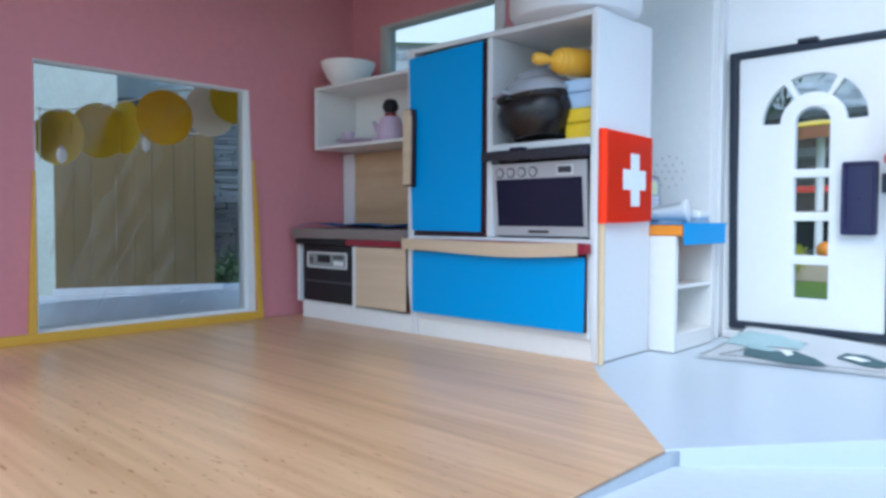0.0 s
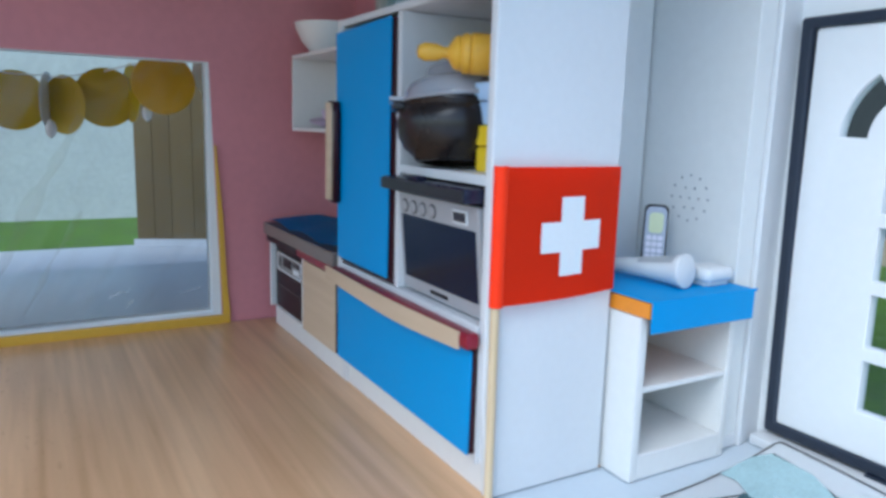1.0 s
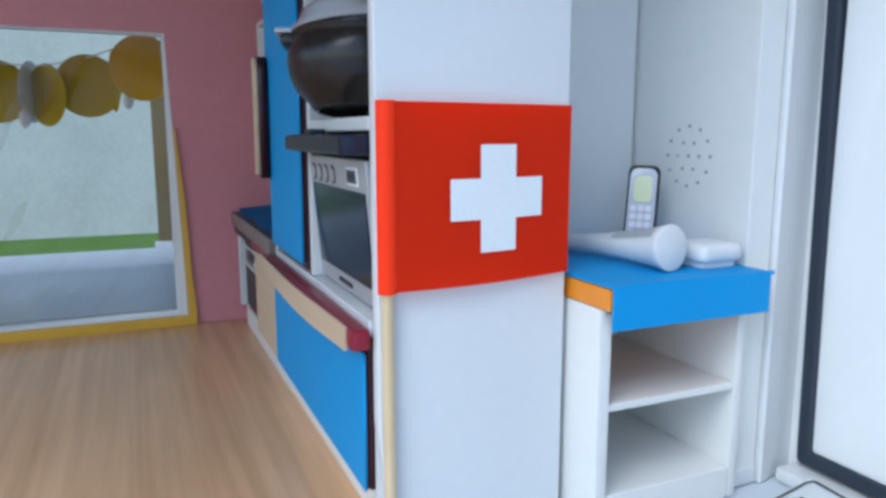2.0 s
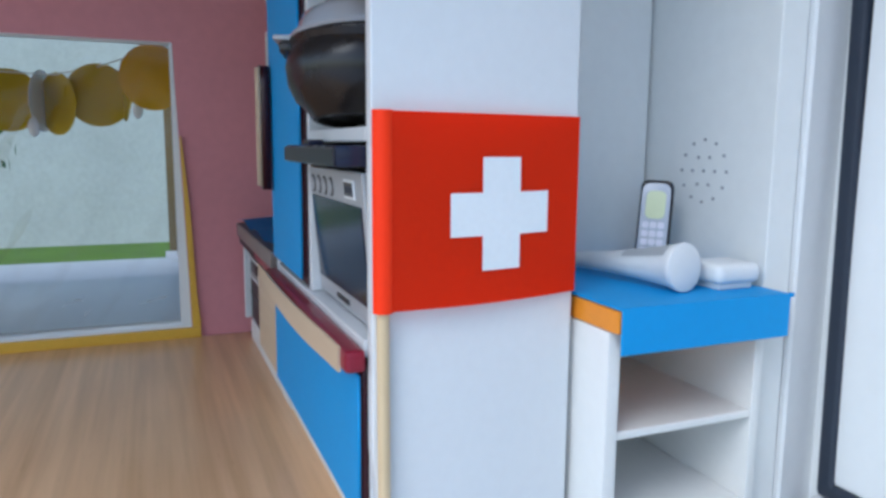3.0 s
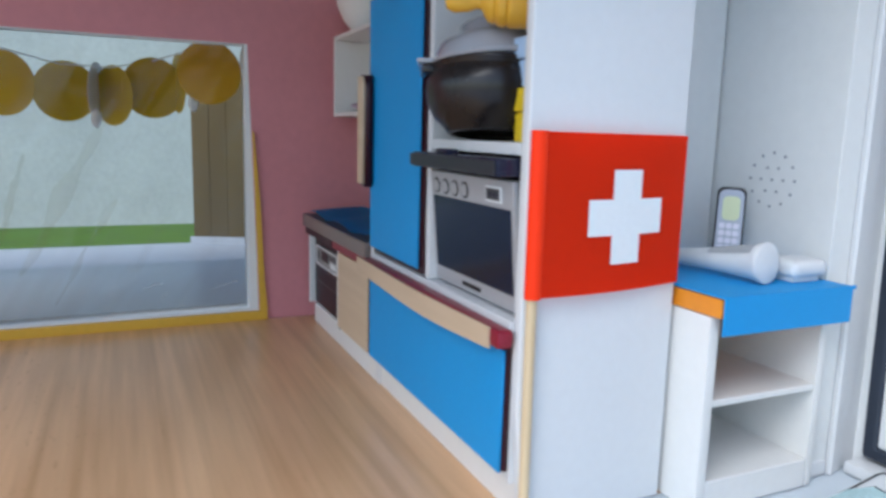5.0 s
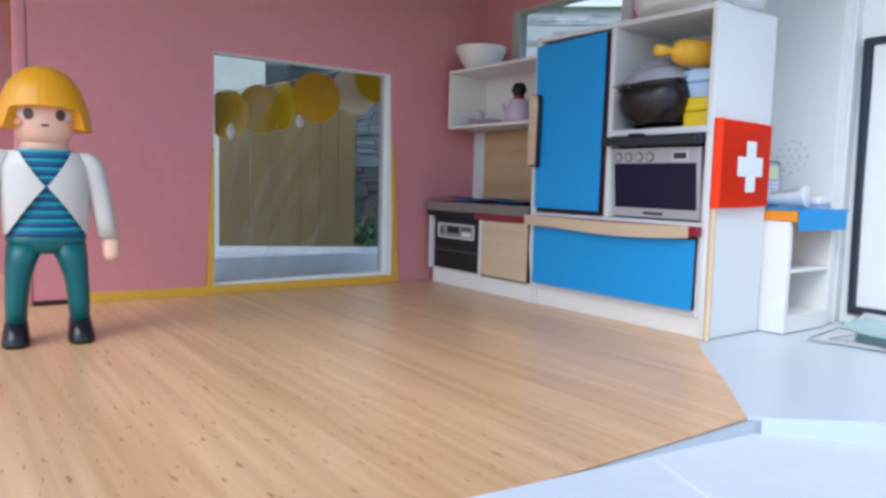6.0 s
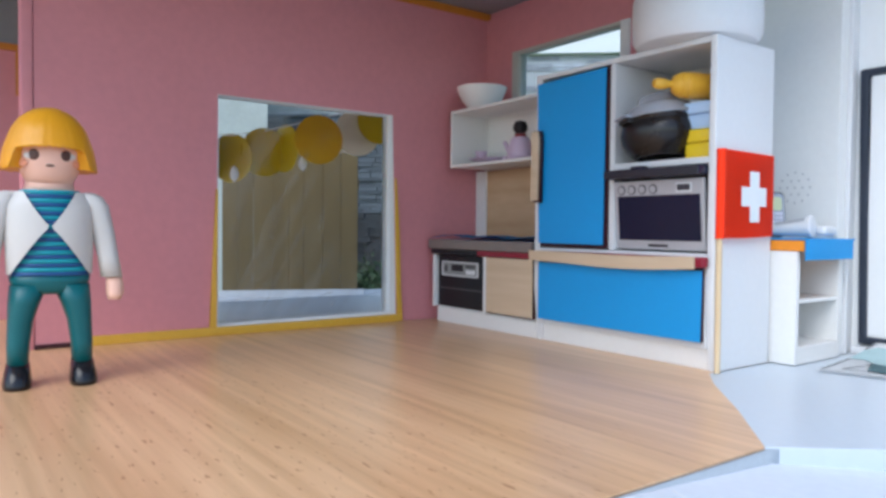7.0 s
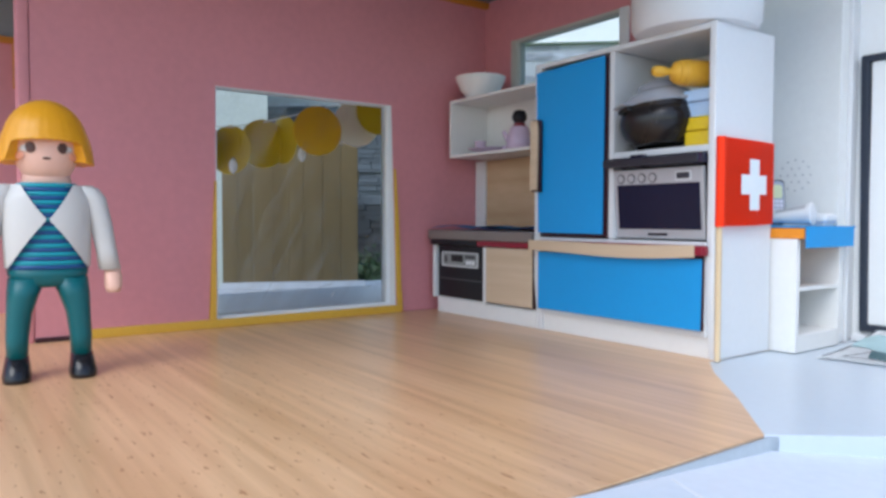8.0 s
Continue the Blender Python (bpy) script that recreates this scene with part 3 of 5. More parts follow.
# next room's wall past the post
structure("wall_next_room", box(-0.336, -0.330, -0.26, 0.012, 0, 0.1175), PINK, "pink card wall of the next room", "wall")
structure("rim_next_room", box(-0.337, -0.329, -0.26, 0.012, 0.1175, 0.1205, 0.0004), ORANGE_TRIM, "orange rim on the next room's wall", "trim")
structure("curtain_rail", box(-0.3295, -0.3280, 0.0032, 0.0068, 0.098, 0.1172, 0.0004), ORANGE_TRIM, "orange upright strip on the next room's wall", "trim")


# ---------------- toy kitchen ----------------
FY = 0.1592                                   # front plane of the low cabinet
FT = 0.1578                                   # front plane of the tall cabinet
KB = 0.1888                                   # their back


def kitchen_tall():
    t = thing("tall_cabinet", "tall white toy kitchen cabinet with blue fridge door and drawer", "cabinet", (-0.125, 0.174, 0))
    x0, x1, z1 = -0.1626, -0.0876, 0.0995
    part("side_panel", sheet([(FT, z1), (FT, 0.02), (0.1598, 0.0), (KB, 0.0), (KB, z1)], thick=0.0024, bevel=0.0004, m=face_x(x1 - 0.0024)), WHITE, t, "", True)
    part("side_panel", sheet([(FT, z1), (FT, 0.02), (0.1598, 0.0), (KB, 0.0), (KB, z1)], thick=0.0031, bevel=0.0003, m=face_x(x0 - 0.0011)), WHITE, t, "", True)
    part("top_panel", box(x0 + 0.0021, x1 - 0.0024, FT, KB, z1 - 0.0018, z1 - 0.0001, 0.0003), WHITE, t)
    part("back_panel", box(x0 + 0.0021, x1 - 0.0024, KB - 0.0012, KB - 0.0001, 0.006, z1 - 0.0019), WHITE_WARM, t)
    part("divider", box(-0.1276, -0.1255, FT, KB - 0.0013, 0.0352, z1 - 0.0019, 0.0003), WHITE, t)
    part("shelf", box(-0.1254, x1 - 0.0025, FT, KB - 0.0013, 0.0620, 0.0640, 0.0003), WHITE, t)
    part("shelf", box(x0 + 0.0021, x1 - 0.0025, FT - 0.0004, KB - 0.0013, 0.0327, 0.0351, 0.0003), WHITE, t)
    part("plinth", box(x0 + 0.0021, x1 - 0.0025, 0.1600, 0.1640, 0.0, 0.0066, 0.0004), WHITE_WARM, t)
    # fridge door: dark red plastic with a slightly smaller blue card on it
    d = part("fridge_door", box(-0.1603, -0.1279, FT - 0.0002, FT + 0.0008, 0.0357, 0.0966, 0.0003), MAROON, t, "dark red fridge door")
    part("door_core", box(-0.1602, -0.1292, FT - 0.0008, FT - 0.0002, 0.0372, 0.0960), MAROON, d)
    card = sheet([(-0.1603, 0.0369), (-0.1291, 0.0368), (-0.1287, 0.0967), (-0.1618, 0.0959)], thick=0.0004, m=face_y(FT - 0.0012))
    part("blue_card", card, BLUE, d, "blue card stuck on the door")
    grip = [(-0.1616, 0.0521), (-0.1579, 0.0518), (-0.1576, 0.0750), (-0.1580, 0.0782), (-0.1614, 0.0786)]
    part("handle", sheet(grip, thick=0.0018, m=face_y(FT - 0.0035)), MAROON, d, "dark red bar handle")
    front = [(-0.1618, 0.0526), (-0.1582, 0.0526), (-0.1579, 0.0748), (-0.1584, 0.0780), (-0.1617, 0.0781)]
    part("handle_facing", sheet(front, thick=0.0007, m=face_y(FT - 0.0042)), WOOD_PALE, d, "pale wood veneer on the handle")
    # drawer, with white filler strips beside and below it
    part("filler_strip", box(-0.0906, x1 - 0.00245, FT + 0.0004, FT + 0.0030, 0.0067, 0.0326), WHITE, t)
    part("filler_strip", box(-0.1600, -0.0907, FT + 0.0010, FT + 0.0030, 0.0067, 0.0086), WHITE, t)
    dr = part("drawer", box(-0.1602, -0.0908, FT - 0.0004, FT + 0.0006, 0.0086, 0.0322, 0.0003), MAROON, t, "dark red drawer front")
    part("drawer_core", box(-0.1601, -0.0912, FT - 0.0008, FT - 0.0004, 0.0088, 0.0298), MAROON, dr)
    card = sheet([(-0.1602, 0.0086), (-0.0909, 0.0086), (-0.0907, 0.0300), (-0.1602, 0.0298)], thick=0.0004, m=face_y(FT - 0.0012))
    part("blue_card", card, BLUE, dr, "blue card stuck on the drawer")
    part("drawer_handle", box(-0.1600, -0.0887, FT - 0.0034, FT - 0.0005, 0.0310, 0.0341, 0.0007), CRIMSON, dr, "dark red bar handle")
    strip = bmesh.new()
    n = 24
    for k in range(n + 1):
        u = k / n
        x = -0.1625 + u * (0.1625 - 0.0916)
        sag = -0.0008 * math.sin(math.pi * u) + 0.0003 * math.sin(7 * u)
        for z in (0.0304 + sag, 0.0341 + 0.4 * sag):
            strip.verts.new((x, FT - 0.0040 - 0.0003 * math.sin(5 * u), z))
            strip.verts.new((x, FT - 0.0036 - 0.0003 * math.sin(5 * u), z))
    strip.verts.ensure_lookup_table()
    v = strip.verts
    for k in range(n):
        a, b = 4 * k, 4 * k + 4
        for p, q in ((0, 2), (2, 3), (3, 1), (1, 0)):
            strip.faces.new((v[a + p], v[a + q], v[b + q], v[b + p]))
    strip.faces.new((v[0], v[1], v[3], v[2]))
    strip.faces.new((v[4 * n], v[4 * n + 2], v[4 * n + 3], v[4 * n + 1]))
    part("handle_facing", strip, WOOD_PALE, dr, "pale wood veneer strip on the handle")
    return t


def built_in_oven():
    OY = FT + 0.0027
    t = thing("oven", "silver built-in toy oven with dark glass below a navy handle bar", "oven", (-0.108, 0.165, 0.0352))
    tip = Matrix.Translation((-0.108, OY, 0.0356)) @ pose(0, 0, 0, 5) @ Matrix.Translation((0.108, -OY, -0.0356))
    part("body", box(-0.1252, -0.0902, FT + 0.0034, 0.180, 0.0354, 0.0617, 0.0003), BLACK, t)
    f = part("door", box(-0.1253, -0.0914, OY - 0.0010, OY + 0.0006, 0.0358, 0.0580, 0.0003, turn=tip), SILVER, t, "silver oven front")
    def on(u0, u1, v0, v1, lift, bev=0.0001):
        return box(u0, u1, OY - 0.0010 - lift, OY - 0.0009, v0, v1, bev, turn=tip)
    part("door_glass", on(-0.1238, -0.0926, 0.0388, 0.0532, 0.0002), GLASS_DARK, f, "dark oven window")
    part("vent", on(-0.1122, -0.1048, 0.0368, 0.0376, 0.0002), BLACK, f)
    dp = part("display", on(-0.1010, -0.0955, 0.0540, 0.0568, 0.0002), PAPER, f, "white-edged display")
    part("display_glass", on(-0.1006, -0.0959, 0.0544, 0.0564, 0.00028), GREY_DARK, dp)
    for k in range(4):
        part("display_digit", on(-0.1003 + 0.00115 * k, -0.0996 + 0.00115 * k, 0.0549, 0.0559, 0.00034), NAVY_DARK, dp)
    for k in range(4):
        cx = -0.1222 + 0.0042 * k
        kn = lathe([(0.0, 0.00018), (0.0014, 0.00018), (0.00155, 0.00012), (0.0016, 0.0)], at=(cx, OY - 0.0010, 0.0552), m=pose(0, 0, 0, 90), steps=20)
        bmesh.ops.transform(kn, matrix=tip, verts=kn.verts)
        ko = part("knob", kn, GREY_DARK, f, "grey printed ring", True)
        kd = lathe([(0.0, 0.00026), (0.00115, 0.00026), (0.0012, 0.00015)], at=(cx, OY - 0.0010, 0.0552), m=pose(0, 0, 0, 90), steps=16)
        bmesh.ops.transform(kd, matrix=tip, verts=kd.verts)
        part("knob_face", kd, SILVER, ko)
    hd = part("hood", box(-0.1262, -0.0903, FT - 0.0040, FT + 0.0010, 0.0586, 0.0615, 0.0005), NAVY_DARK, t, "navy plastic bar", True)
    part("hood_facing", box(-0.1264, -0.0906, FT - 0.0043, FT - 0.0039, 0.0588, 0.0612, 0.0002), BAR_BLACK, hd, "glossy black strip on the bar")
    part("clip", box(-0.1162, -0.1112, FT - 0.0032, FT - 0.0006, 0.0614, 0.0624, 0.0004), NAVY_DARK, t, "", True)
    return t


def kitchen_low():
    t = thing("base_cabinet", "low white toy kitchen cabinet with black dishwasher and wooden door", "cabinet", (-0.197, 0.174, 0))
    x1 = -0.1638
    part("side_panel", box(-0.2306, -0.2288, FY - 0.0012, KB, 0.0067, 0.0303, 0.0003), WHITE, t)
    part("divider", box(-0.1941, -0.1921, FY - 0.0016, KB - 0.002, 0.0066, 0.0303, 0.0003), WHITE, t)
    part("body", box(-0.2287, x1 - 0.0001, FY + 0.0011, KB - 0.0005, 0.0067, 0.0300), WHITE_WARM, t)
    part("plinth", box(-0.2290, x1 - 0.0001, FY + 0.0004, KB - 0.001, 0.0, 0.0066, 0.0004), WHITE_WARM, t)
    f = part("dishwasher_front", box(-0.2286, -0.1943, FY + 0.0006, FY + 0.0010, 0.0072, 0.0302, 0.0001), BLACK, t, "black dishwasher front")
    part("front_groove", box(-0.2280, -0.1948, FY + 0.0003, FY + 0.0005, 0.0152, 0.0157), GREY_DARK, f)
    pn = part("control_panel", sheet(rounded(-0.2251, -0.1994, 0.0210, 0.0274, 0.0008), thick=0.0004, m=face_y(FY + 0.0002)), PANEL_GREY, f, "silver control panel")
    part("panel_rim", sheet(rounded(-0.2251, -0.1994, 0.0210, 0.0274, 0.0008), [rounded(-0.2245, -0.2000, 0.0215, 0.0269, 0.0006)], thick=0.0003, m=face_y(FY - 0.0001)), WHITE, pn)
    for u0, u1, v0, v1, mm in ((-0.2233, -0.2213, 0.0228, 0.0256, GREY_DARK), (-0.2182, -0.2100, 0.0232, 0.0262, BLACK), (-0.2082, -0.2017, 0.0248, 0.0262, GREY_DARK), (-0.2076, -0.2062, 0.0222, 0.0240, PAPER), (-0.2056, -0.2040, 0.0222, 0.0240, PAPER), (-0.2034, -0.2018, 0.0222, 0.0240, PAPER)):
        part("panel_mark", box(u0, u1, FY + 0.0000, FY + 0.0003, v0, v1), mm, pn)
    part("cupboard_door", box(-0.1917, -0.1644, FY - 0.0014, FY + 0.001, 0.0074, 0.0303, 0.0003), MAROON, t, "dark red cupboard door")
    part("door_veneer", box(-0.1917, -0.1642, FY - 0.0020, FY - 0.0015, 0.0079, 0.0302, 0.0001), WOOD_PALE, t, "pale wood veneer on the cupboard door")
    part("front_rail", box(-0.1976, -0.1641, FY - 0.0022, FY + 0.001, 0.0305, 0.0328, 0.0004), CRIMSON, t, "dark red rail")
    part("front_rail", box(-0.2310, -0.1978, FY - 0.0022, FY + 0.001, 0.0305, 0.0328, 0.0004), BLACK, t, "black rail")
    wk = thing("worktop", "grey-brown worktop with blue paper laid on it", "worktop", (-0.197, 0.172, 0.032))
    part("slab", box(-0.2322, -0.1641, FY - 0.0028, KB, 0.0329, 0.0370, 0.0004), TAUPE, wk)
    cl = bmesh.new()
    n = 14
    gr = [[cl.verts.new((-0.2310 + 0.0667 * u / n, FY - 0.0024 + (KB - FY + 0.0014) * v / 6, 0.0377 + 0.0014 * abs(math.sin(u * 0.55 + 0.4 * v)) * (v < 5))) for u in range(n + 1)] for v in range(7)]
    for j in range(6):
        for k in range(n):
            cl.faces.new((gr[j][k], gr[j][k + 1], gr[j + 1][k + 1], gr[j + 1][k]))
    bmesh.ops.solidify(cl, geom=cl.faces[:], thickness=0.0002)
    part("blue_sheet", cl, BLUE, wk, "slightly wavy blue paper", True)
    return t


def wall_shelf():
    t = thing("wall_shelf", "white open toy wall shelf above the worktop", "shelf", (-0.197, 0.178, 0.0697))
    x0, x1, y0, z0, z1 = -0.2296, -0.1640, 0.1664, 0.0697, 0.0957
    part("bottom", box(x0, x1, y0, KB, z0, z0 + 0.0013, 0.0003), WHITE_WARM, t)
    part("top", box(x0, x1, y0, KB, z1 - 0.0013, z1, 0.0003), WHITE_WARM, t)
    part("side", box(x0, x0 + 0.0013, y0, KB, z0 + 0.0013, z1 - 0.0013, 0.0002), WHITE_WARM, t)
    part("back", box(x0 + 0.0013, x1, KB - 0.0010, KB, z0 + 0.0013, z1 - 0.0013), WHITE_WARM, t)
    b = thing("splashback", "wooden splashback with a white upright behind the worktop", "splashback", (-0.197, 0.188, 0.037))
    part("upright", box(-0.2360, -0.2284, KB - 0.002, KB, 0.0375, 0.0695, 0.0003), WHITE, b, "white upright")
    part("board", box(-0.2283, -0.1640, KB - 0.0014, KB, 0.0375, 0.0695, 0.0002), WOOD_SPLASH, b)
    return t


kitchen_tall()
built_in_oven()
kitchen_low()
wall_shelf()

# things in and on the kitchen
bowl = thing("bowl", "white plastic bowl on top of the wall shelf", "bowl", (-0.2190, 0.1760, 0.0957))
part("shell", lathe([(0.0, 0.0), (0.0052, 0.0), (0.0058, 0.0006), (0.0090, 0.0042), (0.0110, 0.0085), (0.0114, 0.0102), (0.0108, 0.0102), (0.0086, 0.0045), (0.005, 0.0016), (0.0, 0.0012)], at=(-0.2190, 0.1760, 0.0957)), WHITE_WARM, bowl, "", True)

dish = thing("serving_dish", "large round white dish lying on the tall cabinet", "dish", (-0.106, 0.1695, 0.0995))
part("shell", lathe([(0.0, 0.0), (0.0160, 0.0), (0.0183, 0.0008), (0.0196, 0.0030), (0.0198, 0.0080), (0.0197, 0.0150), (0.0192, 0.0166), (0.0179, 0.0172), (0.0, 0.0160)], at=(-0.1031, 0.1695, 0.0995), steps=48), WHITE, dish, "", True)

PC = (-0.1112, 0.1636, 0.0650)
pot = thing("cooking_pot", "shiny black toy pot with a clear smoky lid, leaning back", "pot", (PC[0], PC[1], 0.0640))
LEAN = Matrix.Translation(PC) @ Matrix.Rotation(radians(8), 4, Vector((-0.51, -0.86, 0)))
body = lathe([(0.0, 0.0009), (0.0070, 0.0008), (0.0073, 0.0), (0.0080, 0.0001), (0.0088, 0.0012), (0.0108, 0.0030), (0.0120, 0.0052), (0.0125, 0.0078), (0.0121, 0.0100), (0.0116, 0.0110), (0.0121, 0.0119), (0.0120, 0.0124), (0.0110, 0.0123), (0.0104, 0.0100), (0.0, 0.0094)], steps=44)
bmesh.ops.transform(body, matrix=LEAN, verts=body.verts)
part("body", body, POT, pot, "", True)
for turn, reach in ((250, 0.0134), (70, 0.0134)):
    part("handle", box(0.0106, reach, -0.0030, 0.0030, 0.0104, 0.0119, 0.0006, turn=LEAN @ pose(0, 0, 0, 0, 0, turn)), POT, pot, "", True)
cover_ = lathe([(0.0108, 0.0), (0.0122, 0.0001), (0.0125, 0.0005), (0.0124, 0.0010), (0.0114, 0.0014), (0.0110, 0.0030), (0.0104, 0.0042), (0.0090, 0.0050), (0.0076, 0.0054), (0.0070, 0.0060), (0.0066, 0.0076), (0.0056, 0.0084), (0.0, 0.0086), (0.0, 0.0079), (0.0052, 0.0077), (0.0060, 0.0070), (0.0064, 0.0052), (0.0088, 0.0043), (0.0100, 0.0034), (0.0107, 0.0012)], steps=44)
bmesh.ops.transform(cover_, matrix=LEAN @ pose(0.0003, 0.0004, 0.0123, 3, -3, 0), verts=cover_.verts)
lid = part("lid", cover_, CLEAR, pot, "clear smoky lid", True)
part("lid_tab", box(0.0105, 0.0142, -0.0036, 0.0036, 0.0122, 0.0131, 0.0004, turn=LEAN @ pose(0, 0, 0, 0, 0, 246)), CLEAR, lid, "", True)


def lidded_box(name, label, material, z0, z1):
    t = thing(name, label, "box", (-0.0972, 0.1705, z0))
    zm = z0 + 0.55 * (z1 - z0)
    part("tub", box(-0.1019, -0.0926, 0.1632, 0.1788, z0, zm, 0.0005), material, t, "", True)
    part("lid", box(-0.1025, -0.0920, 0.1625, 0.1795, zm + 0.0001, z1, 0.0006), material, t, "", True)


lidded_box("yellow_box", "bright yellow lidded plastic box in the cabinet", YELLOW, 0.0640, 0.0732)
lidded_box("blue_box", "light blue lidded plastic box on the yellow one", SKY_BLUE, 0.0733, 0.0816)

pin = thing("rolling_pin", "ochre plastic rolling pin laid over the boxes", "rolling pin", (-0.099, 0.165, 0.0817))
aim = Vector((0.46, 0.88, -0.02)).normalized().to_track_quat("Z", "Y").to_matrix().to_4x4()
part("roller", lathe([(0.0, 0.0), (0.0012, 0.0003), (0.0018, 0.0016), (0.0016, 0.0040), (0.0011, 0.0052), (0.0011, 0.0060), (0.0030, 0.0072), (0.0034, 0.0080), (0.0032, 0.0084), (0.0038, 0.0090), (0.0039, 0.0100), (0.0036, 0.0103), (0.0040, 0.0108), (0.0040, 0.0225), (0.0030, 0.0240), (0.0, 0.0242)], at=(-0.1052, 0.1510, 0.0869), m=aim), PIN, pin, "", True)

jug = thing("coffee_pot", "lilac toy coffee pot with a dark red-collared knob", "coffee pot", (-0.1898, 0.1735, 0.0710))
part("body", lathe([(0.0, 0.0), (0.0046, 0.0), (0.0053, 0.0008), (0.0055, 0.0026), (0.0050, 0.0058), (0.0041, 0.0082), (0.0035, 0.0094), (0.0, 0.0098)], at=(-0.1898, 0.1735, 0.0711)), LILAC, jug, "", True)
part("spout", tube((-0.1945, 0.1715, 0.0750), (-0.1966, 0.1706, 0.0790), 0.0012, 0.0008), LILAC, jug, "", True)
part("collar", lathe([(0.0, 0.0), (0.0024, 0.0), (0.0025, 0.0012), (0.0, 0.0014)], at=(-0.1898, 0.1735, 0.0806)), CRIMSON, jug, "dark red collar", True)
part("knob", lathe([(0.0, 0.0), (0.0020, 0.0004), (0.0031, 0.0020), (0.0032, 0.0032), (0.0023, 0.0054), (0.0, 0.0061)], at=(-0.1898, 0.1735, 0.0817)), BLACK, jug, "dark round knob", True)
foot = lathe([(0.0, 0.0), (0.0012, 0.0), (0.0012, 0.0016), (0.0, 0.0018)], at=(-0.1952, 0.1700, 0.0711), steps=14)
part("handle", foot, LILAC, jug, "", True)
plates = thing("plate_stack", "small lilac plates and cup in the wall shelf", "plates", (-0.2130, 0.1750, 0.0710))
part("plate", lathe([(0.0, 0.0), (0.0045, 0.0), (0.0092, 0.0014), (0.0095, 0.0017), (0.0045, 0.0007), (0.0, 0.0006)], at=(-0.2085, 0.1760, 0.0711)), LILAC, plates, "", True)
part("plate", lathe([(0.0, 0.0), (0.0040, 0.0), (0.0066, 0.0012), (0.0068, 0.0015), (0.0042, 0.0007), (0.0, 0.0006)], at=(-0.2165, 0.1755, 0.0726), m=pose(0, 0, 0, 8, 6, 0)), LILAC, plates, "", True)
part("cup", lathe([(0.0, 0.0), (0.0022, 0.0), (0.0028, 0.0030), (0.0024, 0.0030), (0.0018, 0.0005), (0.0, 0.0005)], at=(-0.2195, 0.1765, 0.0742)), LILAC, plates, "", True)

# flag on its stick
flag = thing("paper_flag", "red paper flag with a white cross on a bamboo stick", "flag", (-0.0862, 0.1588, 0.0))
part("stick", tube((-0.0866, 0.1592, 0.0), (-0.0866, 0.1589, 0.0652), 0.00085), WOOD_STICK, flag, "bamboo stick", True)


def flag_at(u, v):
    """Surface of the flag: u from the stick to the free edge, v upwards."""
    x = -0.0855 - 0.0016 * u + 0.0003 * math.sin(math.pi * u) + 0.0004 * (1 - v) * math.sin(math.pi * u)
    y = 0.1592 + u * (0.1888 - 0.1592)
    z = 0.0399 + v * (0.0659 - 0.0399) + 0.0007 * u * (1 - v) - 0.0001 * u - 0.0002 * math.sin(math.pi * u) * (1 - v)
    return Vector((x, y, z))


cloth = bmesh.new()
nu, nv = 28, 14
gv = [[cloth.verts.new(flag_at(u / nu, v / nv)) for u in range(nu + 1)] for v in range(nv + 1)]
for j in range(nv):
    for k in range(nu):
        cloth.faces.new((gv[j][k], gv[j][k + 1], gv[j + 1][k + 1], gv[j + 1][k]))
bmesh.ops.solidify(cloth, geom=cloth.faces[:], thickness=-0.00012)
part("cloth", cloth, RED, flag, "red paper", True)
sl = bmesh.new()
for z in (0.0397, 0.0490, 0.0580, 0.0660):
    for k in range(14):
        a = radians(60 + 300 * k / 13)
        sl.verts.new((-0.0864 + 0.0013 * math.cos(a + 2.2), 0.1590 + 0.0014 * math.sin(a + 2.2), z))
sl.verts.ensure_lookup_table()
for j in range(3):
    for k in range(13):
        a = 14 * j + k
        sl.faces.new([sl.verts[i] for i in (a, a + 1, a + 15, a + 14)])
part("sleeve", sl, RED, flag, "red paper rolled round the stick", True)
cross = bmesh.new()
U = [(y - 0.1592) / 0.0296 for y in (0.1681, 0.1729, 0.1788, 0.1834)]
V = [(z - 0.0399) / 0.0260 for z in (0.0446, 0.0494, 0.0553, 0.0601)]


def grid_patch(bm, u0, u1, v0, v1, n=6):
    vs = [[bm.verts.new(flag_at(u0 + (u1 - u0) * a / n, v0 + (v1 - v0) * b / n) + Vector((0.00018, 0, 0))) for a in range(n + 1)] for b in range(n + 1)]
    for j in range(n):
        for k in range(n):
            bm.faces.new((vs[j][k], vs[j][k + 1], vs[j + 1][k + 1], vs[j + 1][k]))


grid_patch(cross, U[0], U[3], V[1], V[2], 8)
grid_patch(cross, U[1], U[2], V[2], V[3])
grid_patch(cross, U[1], U[2], V[0], V[1])
part("cross", cross, PAPER, flag, "white paper cross", True)

# ---------------- hall: shelf unit, telephone and so on ----------------
unit = thing("shelf_unit", "small white open shelf unit with an orange top", "shelf", (-0.095, 0.2055, 0))
part("side", box(-0.1120, -0.0796, 0.1899, 0.1921, 0.0, 0.0358, 0.0004), WHITE_WARM, unit, "", True)
part("side", box(-0.1120, -0.0799, 0.2176, 0.2194, 0.0, 0.0358, 0.0004), WHITE_WARM, unit, "", True)
part("back", box(-0.1122, -0.1110, 0.1922, 0.2175, 0.0002, 0.0358), WHITE_WARM, unit)
part("shelf", box(-0.1109, -0.0800, 0.1922, 0.2175, 0.0193, 0.0206, 0.0003), WHITE_WARM, unit)
